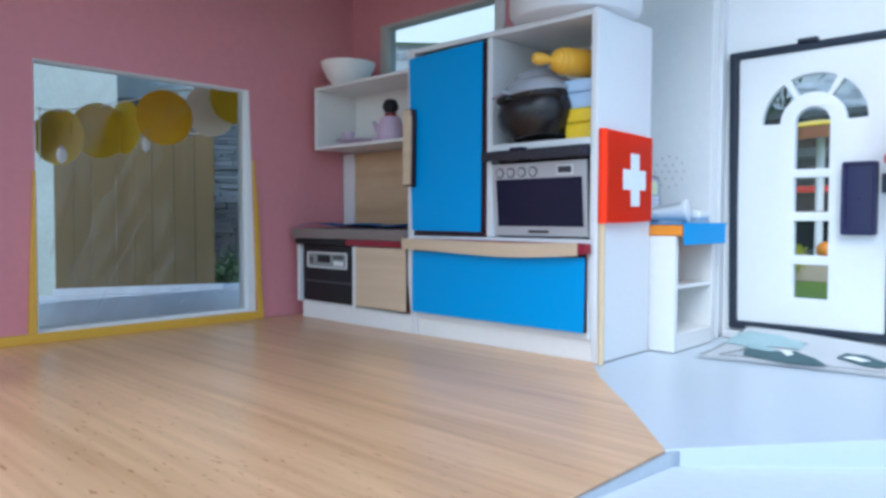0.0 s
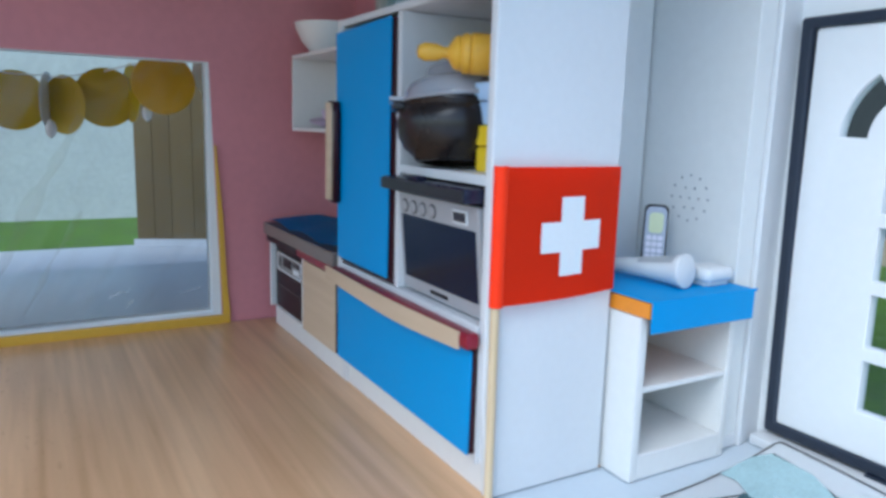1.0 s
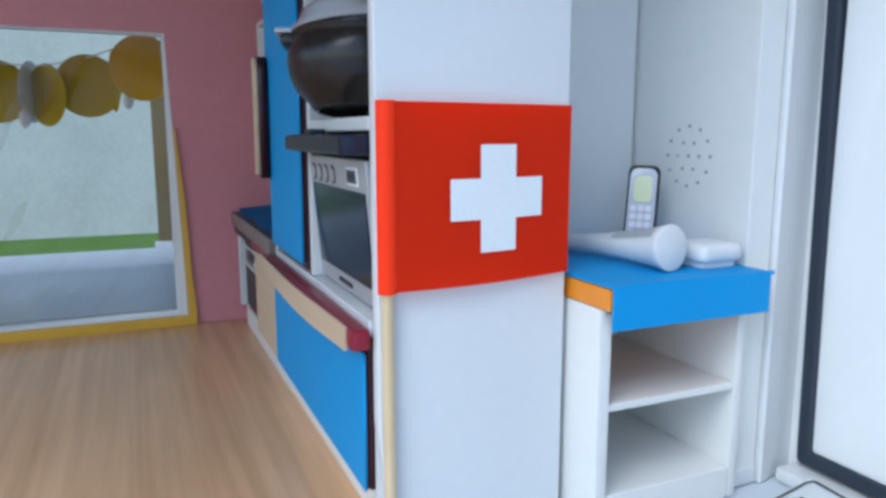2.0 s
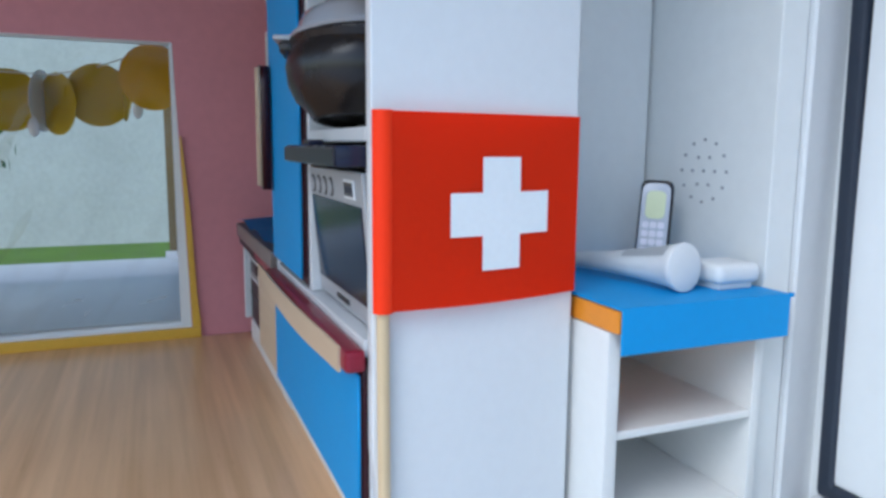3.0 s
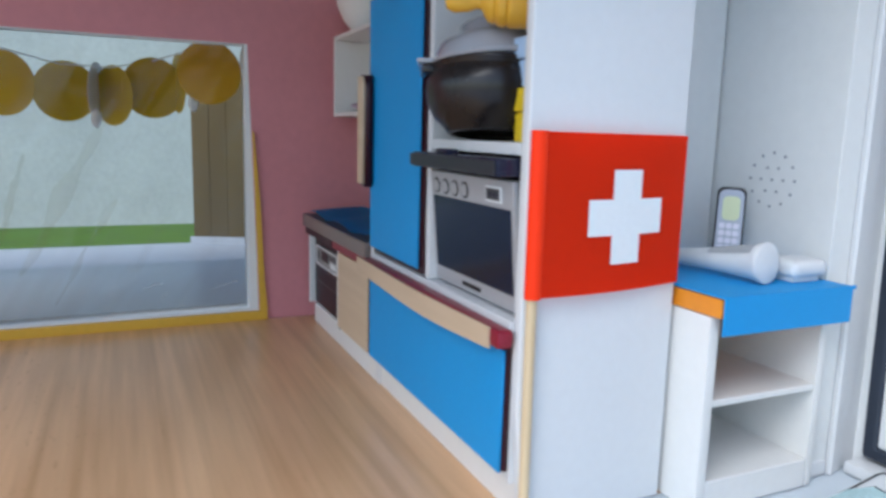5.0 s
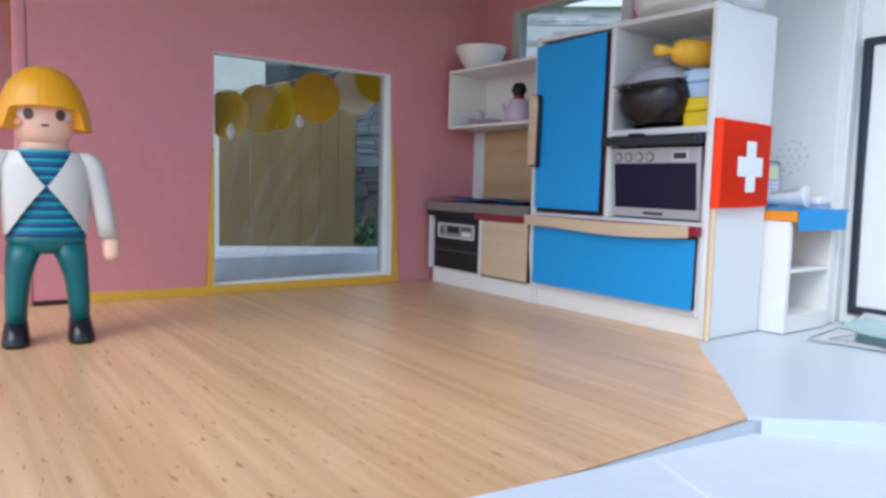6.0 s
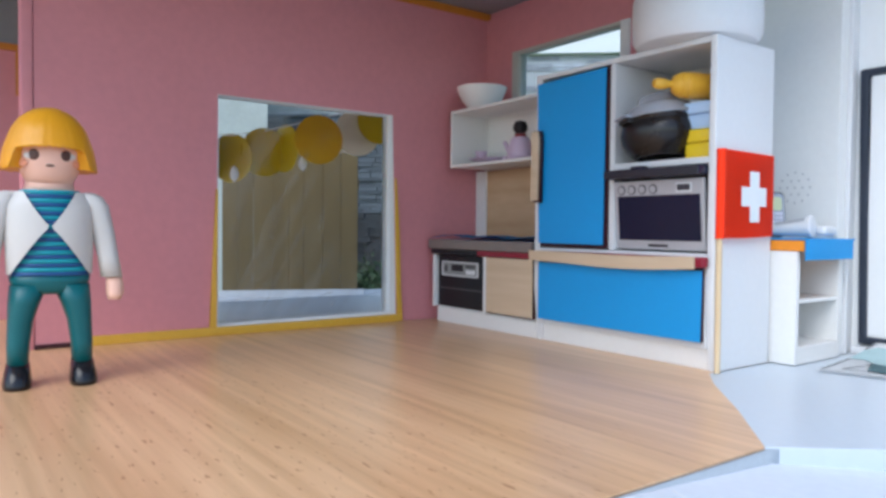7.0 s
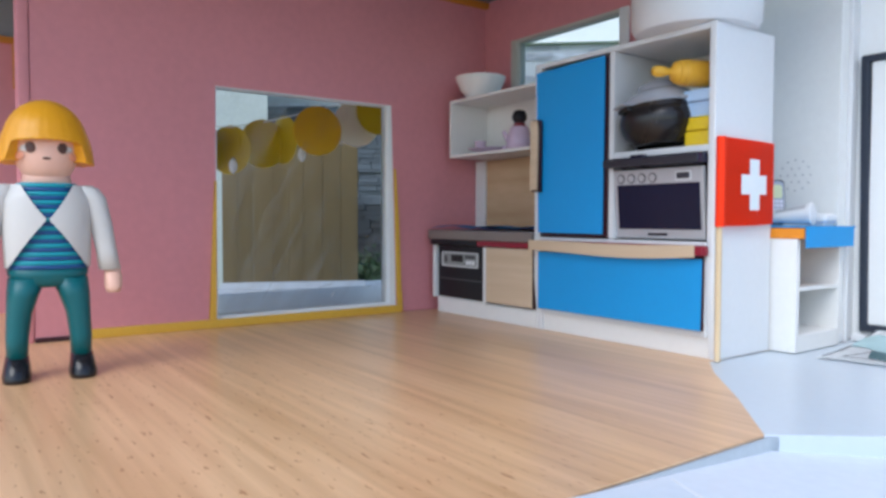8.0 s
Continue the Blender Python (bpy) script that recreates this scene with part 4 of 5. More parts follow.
part("shelf", box(-0.1109, -0.0808, 0.1922, 0.2175, 0.0042, 0.0056, 0.0003), WHITE_WARM, unit)
part("plinth", box(-0.0812, -0.0799, 0.1922, 0.2175, 0.0, 0.0056, 0.0003), WHITE_WARM, unit)
part("top", box(-0.1120, -0.0776, 0.1899, 0.2200, 0.0359, 0.0392, 0.0003), ORANGE, unit, "orange plastic top")
cover = thing("blue_paper_cover", "blue paper folded over the shelf unit's top", "paper", (-0.095, 0.2055, 0.0394))
part("flap", box(-0.0772, -0.0768, 0.1901, 0.2208, 0.0331, 0.0398, 0.0001), BLUE, cover)
part("top_sheet", box(-0.1120, -0.0769, 0.1899, 0.2206, 0.0394, 0.0398, 0.0001), BLUE, cover)
part("flap_tip", box(-0.0771, -0.0766, 0.2206, 0.2213, 0.0392, 0.0399, 0.0001), BLUE, cover)

phone_at = pose(-0.0988, 0.2118, 0.0400) @ pose(0, 0, 0, 0, 0, 46) @ pose(0, 0, 0, -16, 1.5, 0)
phone = thing("telephone", "pale grey cordless toy telephone with a lime screen", "telephone", (-0.0988, 0.2118, 0.0400))
body = sheet(rounded(-0.0028, 0.0028, 0.0, 0.0160, 0.0013), thick=0.0022, bevel=0.0004, m=phone_at @ pose(0, 0, 0, 90))
part("body", body, BLACK, phone, "", True)


def on_phone(x0, x1, z0, z1, material, name, lift=0.0002, label=""):
    b = sheet(rounded(x0, x1, z0, z1, min(x1 - x0, z1 - z0) * 0.3), thick=lift, m=phone_at @ pose(0, -0.0022, 0) @ pose(0, 0, 0, 90))
    part(name, b, material, phone, label)


on_phone(-0.0024, 0.0024, 0.0006, 0.0153, PHONE_FACE, "face_plate", 0.0003, "pale grey printed face")
on_phone(-0.0016, 0.0017, 0.0090, 0.0139, LIME, "screen", 0.0005, "pale lime screen")
for r in range(5):
    for c in range(3):
        on_phone(-0.0019 + 0.0013 * c, -0.0008 + 0.0013 * c, 0.0013 + 0.0015 * r, 0.0024 + 0.0015 * r, KEY, "key", 0.0005)

tb = thing("white_torch", "white tapered plastic torch lying on blue paper", "torch", (-0.087, 0.198, 0.0398))
a, b = Vector((-0.1078, 0.2010, 0.0416)), Vector((-0.0826, 0.2054, 0.0437))
q = (b - a).to_track_quat("Z", "Y").to_matrix().to_4x4()
L = (b - a).length
part("shell", lathe([(0.0, 0.0), (0.0012, 0.0002), (0.0014, 0.0020), (0.0017, L * 0.35), (0.0024, L * 0.66), (0.0032, L * 0.90), (0.0036, L * 0.95), (0.0038, L * 0.98), (0.0037, L * 0.995), (0.0034, L), (0.0, L + 0.0002)], at=a, m=q), WHITE, tb, "", True)
lab = bmesh.new()
gl = []
for k in range(9):
    sk = 0.56 + 0.37 * k / 8
    rad = 0.00015 + (0.0017 + 0.0007 * (sk - 0.35) / 0.31 if sk < 0.66 else 0.0024 + 0.0008 * (sk - 0.66) / 0.24)
    gl.append([lab.verts.new(a + q.to_3x3() @ Vector((rad * math.cos(w), rad * math.sin(w), L * sk))) for w in [radians(40 + 9 * i) for i in range(9)]])
side_ = q.to_3x3().inverted() @ Vector((0, -0.35, 1))
turn_ = math.atan2(side_.y, side_.x) - radians(76)
spin = Matrix.Translation(a) @ q @ Matrix.Rotation(turn_, 4, "Z") @ q.inverted() @ Matrix.Translation(-a)
for j in range(8):
    for k in range(8):
        lab.faces.new((gl[j][k], gl[j][k + 1], gl[j + 1][k + 1], gl[j + 1][k]))
bmesh.ops.transform(lab, matrix=spin, verts=lab.verts)
part("label", lab, SILVER, tb, "grey label", True)
soap = thing("soap_bar", "small rounded white bar beside the torch", "soap", (-0.0855, 0.2150, 0.0398))
part("bar", box(-0.0892, -0.0812, 0.2106, 0.2194, 0.0407, 0.0439, 0.0015, segs=5), WHITE, soap, "", True)
part("foot", box(-0.0882, -0.0821, 0.2116, 0.2184, 0.0398, 0.0410, 0.0005), WHITE, soap, "", True)

# ---------------- front door ----------------
door = thing("door_1", "white toy front door with arched and square panes, closed", "door", (-0.0562, DY, 0.0036), kind="structure")


def arc_pts(cx, cz, r, a0, a1, n=14):
    return [(cx + r * math.cos(radians(a0 + (a1 - a0) * k / n)), cz + r * math.sin(radians(a0 + (a1 - a0) * k / n))) for k in range(n + 1)]


CX, CZ = -0.0553, 0.0724
segs_ = []
for a0, a1 in ((2, 56), (64, 116), (124, 178)):
    segs_.append(arc_pts(CX, CZ, 0.0160, a0, a1) + arc_pts(CX, CZ, 0.0100, a1, a0))
panes_ = [[(-0.0605, 0.0575), (-0.0500, 0.0575)] + arc_pts(CX, CZ, 0.00525, 0, 180), rect(-0.0605, -0.0500, 0.0434, 0.0547), rect(-0.0603, -0.0498, 0.0292, 0.0405), rect(-0.0602, -0.0496, 0.0150, 0.0262)]
leaf = sheet(rounded(-0.0789, -0.0332, 0.0056, 0.0960, 0.001), segs_ + panes_, thick=0.0030, bevel=0.0003, m=face_y(DY))
part("leaf", leaf, LIT_WHITE, door, "", True)
for hole in segs_ + panes_:
    px = part("pane", sheet(hole, thick=0.0003, m=face_y(DY + 0.0016)), PANE, door)
    px.visible_shadow = False
part("seal", sheet([(-0.0804, 0.0030), (-0.0310, 0.0030), (-0.0306, 0.0034), (-0.0306, 0.0982), (-0.0310, 0.0986), (-0.0816, 0.0986), (-0.0823, 0.0980), (-0.0808, 0.0038)], [[(-0.0778, 0.0056), (-0.0332, 0.0056), (-0.0330, 0.0060), (-0.0330, 0.0960), (-0.0332, 0.0962), (-0.0790, 0.0962), (-0.0795, 0.0956), (-0.0781, 0.0062)]], thick=0.0026, bevel=0.0006, m=face_y(DY - 0.0010)), SEAL, door, "slate grey door surround", True)
part("seal_tab", box(-0.0600, -0.0540, DY - 0.0016, DY + 0.001, 0.0985, 0.0998, 0.0003), SEAL, door)
part("seal_tab", box(-0.0560, -0.0500, DY - 0.0016, DY + 0.001, 0.0016, 0.0030, 0.0003), SEAL, door)
part("latch", box(-0.0345, -0.0325, DY - 0.0034, DY + 0.001, 0.0490, 0.0550, 0.0004), SEAL, door, "slate grey latch")
mb = part("letter_box", sheet(rounded(-0.0456, -0.0358, 0.0362, 0.0590, 0.0008), thick=0.0022, bevel=0.0005, m=face_y(DY - 0.0022)), NAVY, door, "navy letter box", True)
part("letter_box_rim", sheet(rounded(-0.0456, -0.0358, 0.0362, 0.0590, 0.0008), [rounded(-0.0446, -0.0368, 0.0372, 0.0580, 0.0006)], thick=0.0008, bevel=0.0002, m=face_y(DY - 0.0030)), NAVY, mb, "", True)
part("letter_box_knob", lathe([(0, 0.0004), (0.0003, 0.0003), (0.0004, 0.0)], at=(-0.0408, DY - 0.0022, 0.0478), m=pose(0, 0, 0, 90), steps=10), NAVY, mb)

lamp = thing("red_wall_hood", "red plastic dome hood on the wall beside the door", "wall hood", (-0.020, DY, 0.0570))
prof = [(0.0, 0.0188), (0.006, 0.0183), (0.0100, 0.0160), (0.0120, 0.0110), (0.0124, 0.0022), (0.0132, 0.0020), (0.0132, 0.0), (0.0118, 0.0)]
part("dome", lathe(prof, at=(-0.0185, DY - 0.0135, 0.0574)), RED_PLASTIC, lamp, "", True)
part("bracket", box(-0.0208, -0.0162, DY - 0.0030, DY + 0.0013, 0.0640, 0.0700, 0.0004), RED_PLASTIC, lamp)

# picture sheet leaning against the sill
rug = thing("picture_sheet", "white paper sheet printed with teal shapes, curling at the sill", "paper sheet", (-0.045, 0.20, 0))


def rug_at(u, v, lift=0.0):
    x = -0.0724 + u * 0.0535 + 0.0006 * v
    y = 0.1885 + 0.0088 * u + v * (0.0387 - 0.0130 * u)
    return Vector((x, y, 0.0003 + lift + 0.0050 * v * v * (1 - 0.4 * u) + 0.0004 * math.sin(4 * u) * (0.2 + v)))


pg = bmesh.new()
gv = [[pg.verts.new(rug_at(u / 20, v / 10)) for u in range(21)] for v in range(11)]
for j in range(10):
    for k in range(20):
        pg.faces.new((gv[j][k], gv[j][k + 1], gv[j + 1][k + 1], gv[j + 1][k]))
bmesh.ops.solidify(pg, geom=pg.faces[:], thickness=0.00015)
part("page", pg, PAGE, rug, "", True)


def printed(name, outline, material, lift):
    """A filled printed shape that follows the sheet: a fan of rings towards its middle."""
    bm = bmesh.new()
    cu_, cv_ = sum(p[0] for p in outline) / len(outline), sum(p[1] for p in outline) / len(outline)
    rings = []
    for s in (1.0, 0.75, 0.5, 0.25):
        rings.append([bm.verts.new(rug_at(cu_ + (u - cu_) * s, cv_ + (v - cv_) * s, lift)) for u, v in outline])
    mid = bm.verts.new(rug_at(cu_, cv_, lift))
    n = len(outline)
    for r0, r1 in zip(rings, rings[1:]):
        for k in range(n):
            bm.faces.new((r0[k], r0[(k + 1) % n], r1[(k + 1) % n], r1[k]))
    for k in range(n):
        bm.faces.new((rings[-1][k], rings[-1][(k + 1) % n], mid))
    part(name, bm, material, rug)


printed("light_print", [(0.015, 0.50), (0.01, 0.64), (0.012, 0.76), (0.05, 0.86), (0.24, 0.85), (0.42, 0.72), (0.41, 0.54), (0.31, 0.56), (0.22, 0.52)], PRINT_TEAL, 0.00040)
printed("fold_print", [(0.05, 0.54), (0.22, 0.53), (0.33, 0.47), (0.30, 0.40), (0.18, 0.43)], PRINT_TEAL, 0.00036)
printed("dark_print", [(0.15, 0.44), (0.28, 0.42), (0.40, 0.50), (0.53, 0.35), (0.63, 0.12), (0.57, 0.07), (0.45, 0.05), (0.20, 0.20)], PRINT_DARK, 0.00030)
printed("bow_print", [(0.33, 0.46), (0.37, 0.50), (0.42, 0.38), (0.40, 0.30)], PAGE, 0.00050)
printed("ring_print", [(0.61, 0.47), (0.63, 0.64), (0.73, 0.66), (0.80, 0.57), (0.88, 0.48), (0.83, 0.30), (0.75, 0.32), (0.66, 0.42)], PRINT_DARK, 0.00030)
printed("loop_print", [(0.63, 0.50), (0.68, 0.57), (0.77, 0.50), (0.73, 0.43)], PAGE, 0.00040)
printed("end_print", [(0.82, 0.60), (0.92, 0.70), (0.96, 0.50), (0.90, 0.42)], PRINT_TEAL, 0.00036)


def ink(points, width=0.00022):
    """A thin printed line along points of the sheet."""
    bm = bmesh.new()
    prev = None
    for k, (u, v) in enumerate(points):
        (ua, va), (ub, vb) = points[max(0, k - 1)], points[min(len(points) - 1, k + 1)]
        side = Vector(((vb - va) * -0.032, (ub - ua) * 0.0535)).normalized() * width
        pair = [bm.verts.new(rug_at(u + c * side.x / 0.0535, v + c * side.y / 0.032, 0.00025)) for c in (-1, 1)]
        if prev:
            bm.faces.new((prev[0], pair[0], pair[1], prev[1]))
        prev = pair
    part("ink_line", bm, INK, rug)


ink([(0.10 + 0.84 * k / 10, 0.13 + 0.03 * math.sin(k)) for k in range(11)], 0.00026)
ink([(0.09 + 0.10 * k / 6, 0.14 + 0.40 * k / 6) for k in range(7)])
ink([(0.05 + 0.37 * k / 8, 0.865 - 0.02 * (k / 8) - 0.11 * (k / 8) ** 2) for k in range(9)], 0.00034)
ink([(0.012, 0.06 + 0.90 * k / 12) for k in range(13)] + [(0.020, 0.985)] + [(0.03 + 0.96 * k / 16, 0.99) for k in range(17)])
ink([(0.02 + 0.97 * k / 16, 0.012) for k in range(17)], 0.00014)
ink([(0.13, 0.56), (0.135, 0.63), (0.15, 0.70), (0.148, 0.78)], 0.00012)

# ---------------- toy figure, one plain mesh ----------------
def toy_figure(at, turn):
    bm = bmesh.new()

    def loft(rings, index, steps=24, power=2.4, own=None):
        vs = []
        for cx, cy, rx, ry, z in rings:
            ring = []
            for k in range(steps):
                t = 2 * math.pi * k / steps
                c, s = math.cos(t), math.sin(t)
                ring.append(bm.verts.new((cx + rx * math.copysign(abs(c) ** (2 / power), c), cy + ry * math.copysign(abs(s) ** (2 / power), s), z)))
            vs.append(ring)
        for a, b in zip(vs, vs[1:]):
            for k in range(steps):
                f = bm.faces.new((a[k], a[(k + 1) % steps], b[(k + 1) % steps], b[k]))
                f.material_index = index
                f.smooth = True
        for ring in (vs[0], vs[-1]):
            bm.faces.new(ring).material_index = index

    # local axes: x to its left, -y ahead; material order: hair skin jacket stripe stripe_dark teal shoe eye
    for sgn in (-1, 1):
        loft([(sgn * 0.0076, -0.0014, 0.0032, 0.0058, 0.0), (sgn * 0.0076, -0.0014, 0.0034, 0.0060, 0.0012), (sgn * 0.0075, -0.0006, 0.0030, 0.0050, 0.0040), (sgn * 0.0074, 0.0004, 0.0026, 0.0036, 0.0062)], 6)
        loft([(sgn * 0.0074, 0.0004, 0.0025, 0.0040, 0.0058), (sgn * 0.0073, 0.0004, 0.0027, 0.0044, 0.0110), (sgn * 0.0068, 0.0004, 0.0030, 0.0050, 0.0170), (sgn * 0.0060, 0.0004, 0.0037, 0.0054, 0.0215), (sgn * 0.0048, 0.0004, 0.0045, 0.0057, 0.0262)], 5)
        # sleeve, hand
        loft([(sgn * 0.0092, 0.0, 0.0014, 0.0022, 0.0503), (sgn * 0.0098, 0.0, 0.0026, 0.0036, 0.0494), (sgn * 0.0110, 0.0, 0.0030, 0.0040, 0.0470), (sgn * 0.0126, -0.0002, 0.0028, 0.0038, 0.0400), (sgn * 0.0138, -0.0008, 0.0026, 0.0034, 0.0330), (sgn * 0.0145, -0.0016, 0.0027, 0.0033, 0.0280)], 2)
        loft([(sgn * 0.0150, -0.0018, 0.0018, 0.0020, 0.0288), (sgn * 0.0152, -0.0022, 0.0022, 0.0028, 0.0262), (sgn * 0.0152, -0.0028, 0.0022, 0.0032, 0.0236), (sgn * 0.0150, -0.0034, 0.0016, 0.0024, 0.0220)], 1)
    loft([(0, 0.0004, 0.0040, 0.0036, 0.0238), (0, 0.0004, 0.0062, 0.0050, 0.0243), (0, 0.0004, 0.0084, 0.0057, 0.0254), (0, 0.0004, 0.0093, 0.0060, 0.0270), (0, 0.0004, 0.0095, 0.0061, 0.0288)], 5)
    # striped shirt: bands of the trunk
    levels = [0.0286 + 0.0011 * k for k in range(20)]
    for k, z in enumerate(levels):
        w0 = 0.0094 - 0.0010 * math.sin(math.pi * k / 20) - 0.0022 * max(0, k - 13) / 6
        d0 = 0.0060 + 0.0004 * math.sin(math.pi * k / 20)
        loft([(0, 0.0002, w0, d0, z), (0, 0.0002, w0, d0, z + 0.00112)], 4 if k % 2 == 0 or k == 0 else 3)
    # open jacket: a shell round the trunk whose fronts meet in the middle
    def shell(z):
        s = (z - 0.0290) / 0.0215
        return 0.0099 + 0.0004 * math.sin(2.6 * s) - 0.0018 * max(0, s - 0.80) / 0.2, 0.0068 + 0.0009 * math.sin(math.pi * min(1, s)) - 0.0012 * max(0, s - 0.85) / 0.15

    nz, steps = 22, 48
    prev = None
    for j in range(nz + 1):
        z = 0.0290 + 0.0212 * j / nz
        rx, ry = shell(z)
        gap = abs(z - 0.0412) * (0.72 if z < 0.0412 else 0.62)
        th = math.asin(min(0.97, gap / rx))
        ring = []
        for k in range(steps + 1):
            t = -math.pi / 2 + th + (2 * math.pi - 2 * th) * k / steps
            c, s = math.cos(t), math.sin(t)
            ring.append(bm.verts.new((rx * math.copysign(abs(c) ** 0.85, c), ry * math.copysign(abs(s) ** 0.85, s), z)))
        if prev:
            for k in range(steps):
                f = bm.faces.new((prev[k], prev[k + 1], ring[k + 1], ring[k]))
                f.material_index, f.smooth = 2, True
        prev = ring
    loft([(0, 0, 0.0078, 0.0056, 0.0498), (0, 0, 0.0050, 0.0044, 0.0512), (0, 0, 0.0034, 0.0034, 0.0516)], 2)
    # neck, head, hair
    loft([(0, -0.0002, 0.0062, 0.0050, 0.0496), (0, -0.0002, 0.0056, 0.0047, 0.0520), (0, -0.0002, 0.0054, 0.0045, 0.0545)], 1, power=2)
    loft([(0, -0.0003, 0.0050, 0.0044, 0.0522), (0, -0.0005, 0.0056, 0.0054, 0.0531), (0, -0.0006, 0.0065, 0.0060, 0.0547), (0, -0.0006, 0.0074, 0.0065, 0.0570), (0, -0.0006, 0.0080, 0.0067, 0.0600), (0, -0.0006, 0.0080, 0.0067, 0.0660)], 1, power=2.0)
    # hair: a rounded bob whose fringe and sides end in cut strands
    cols = []
    for k in range(120):
        t = -math.pi / 2 + 2 * math.pi * k / 120
        off = abs((t + math.pi / 2 + math.pi) % (2 * math.pi) - math.pi)
        side = min(1.0, max(0.0, (off - radians(46)) / radians(9)))
        side = side * side * (3 - 2 * side)
        low = (0.0612 + 0.00006 * math.sin(19 * t) + 0.00010 * math.sin(43 * t + 1.0) - 0.0005 * (off / 0.8) ** 2) * (1 - side) + (0.0557 + 0.0001 * math.sin(17 * t)) * side
        col = []
        for j in range(33):
            z = low + (0.0722 - low) * math.sin(math.pi / 2 * j / 32)
            flare = max(0, 0.0640 - z)
            top = max(0.0, (z - 0.0600) / 0.01225)
            rr = (0.0094 + 0.19 * flare - 4.0 * flare * flare) * math.sqrt(max(0.0, 1 - min(1.0, top) ** 2.1)) * (1 + 0.003 * math.sin(24 * t) + 0.003 * math.sin(37 * t + 2.0))
            col.append(bm.verts.new((1.06 * rr * math.cos(t), rr * math.sin(t) * 1.02 + 0.0004, z)))
        cols.append(col)
    for k in range(120):
        a, b = cols[k], cols[(k + 1) % 120]
        for j in range(32):
            f = bm.faces.new((a[j], b[j], b[j + 1], a[j + 1]))
            f.material_index, f.smooth = 0, True
    # underside of the hair, in to the head
    inner = [bm.verts.new((0.0074 * math.cos(-math.pi / 2 + 2 * math.pi * k / 120), 0.0062 * math.sin(-math.pi / 2 + 2 * math.pi * k / 120), cols[k][0].co.z + 0.0004)) for k in range(120)]
    for k in range(120):
        f = bm.faces.new((cols[k][0], inner[k], inner[(k + 1) % 120], cols[(k + 1) % 120][0]))
        f.material_index, f.smooth = 0, False

    def dot(a, z, rx, rz, index, lift=0.0):
        """A small printed patch that lies on the round face at the angle a, in degrees from the front."""
        w = radians(a)
        face = math.degrees(math.atan2(math.sin(w) * 0.0067, math.cos(w) * 0.0080))
        m = Matrix.Translation((0.0080 * math.sin(w), -0.0006 - 0.0067 * math.cos(w), z)) @ pose(0, 0, 0, 0, 0, face) @ Matrix.Translation((0, -0.00005 - lift, 0)) @ pose(0, 0, 0, 90)
        lathe([(0.0, 0.00012), (0.75, 0.00008), (1.0, -0.0002)], m=m @ Matrix.Diagonal((rx, rz, 1, 1)), steps=18, bm=bm, index=index)

    for sgn in (-1, 1):
        dot(sgn * 33, 0.0592, 0.0019, 0.0009, 2)
        dot(sgn * 27, 0.0594, 0.0013, 0.0014, 7, 0.0001)
        dot(sgn * 50, 0.0573, 0.0014, 0.0010, 8)
    dot(0, 0.0567, 0.0010, 0.0003, 7)
    bmesh.ops.transform(bm, matrix=pose(*at, 0, 0, turn), verts=bm.verts)
    ob = part("toy_figure", bm, [HAIR, SKIN, JACKET, STRIPE, STRIPE_DARK, TEAL, SHOE, EYE, CHEEK])
    return tagged(ob, "plastic toy figure with yellow bob, white jacket and teal trousers", "toy figure")


toy_figure((-0.1765, -0.0030, 0.0), 84)

# ---------------- seen through the window: garland and fence on the table ----------------
def garland():
    t = thing("garland", "garland of gold and white card discs outside the window", "garland", (-0.305, 0.12, 0.09))
    string = bmesh.new()
    pts = [(-0.309, 0.024, 0.104), (-0.293, 0.045, 0.0955), (-0.333, 0.078, 0.0895), (-0.326, 0.098, 0.0885), (-0.3215, 0.114, 0.0918), (-0.302, 0.1345, 0.0975), (-0.3035, 0.17, 0.109), (-0.310, 0.23, 0.128)]
    for a, b in zip(pts, pts[1:]):
        tube(a, b, 0.0003, bm=string, steps=6)
    part("string", string, PAPER, t, "thin white string")
    discs = ((-0.292, 0.0470, 0.0850, 15, GOLD), (-0.318, 0.0600, 0.0800, 20, GOLD), (-0.335, 0.0805, 0.0785, 4, GOLD), (-0.334, 0.0926, 0.0785, -74, PAPER), (-0.328, 0.0987, 0.0772, 52, GOLD), (-0.322, 0.1142, 0.0808, 5, GOLD), (-0.318, 0.1240, 0.0830, 80, GOLD), (-0.300, 0.1345, 0.0868, 14, GOLD_DEEP), (-0.3050, 0.1598, 0.0930, 12, CREAM), (-0.2975, 0.1690, 0.0995, 10, GOLD), (-0.302, 0.1920, 0.1075, 8, GOLD))
    for k, (x, y, z, turn, material) in enumerate(discs):
        m = Matrix.Translation((x, y, z)) @ pose(0, 0, 0, 0, 90 + 3 * (k % 2), 0) @ pose(0, 0, 0, turn, 0, 0)
        part("disc", lathe([(0.0, 0.0), (0.0123, 0.0), (0.0125, 0.00015), (0.0123, 0.0003), (0.0, 0.0003)], m=m, steps=36), material, t, "white card disc" if material in (PAPER, CREAM) else "gold card disc")
    for y, z in ((0.0925, 0.0675), (0.1285, 0.0750)):
        part("drop", lathe([(0.0, -0.004), (0.0016, -0.0025), (0.0021, 0.0), (0.0014, 0.0025), (0.0, 0.004)], at=(-0.306, y, z), steps=14), PAPER, t, "small white paper drop", True)
    for y, z in ((0.024, 0.104), (0.23, 0.128)):
        part("stake", tube((-0.31, y, TABLE_Z), (-0.31, y, z + 0.004), 0.0012), WOOD_STICK, t, "thin wooden stake")


garland()

fence = thing("toy_fence", "weathered brown board fence at the table's edge", "fence", (-0.448, 0.186, TABLE_Z))
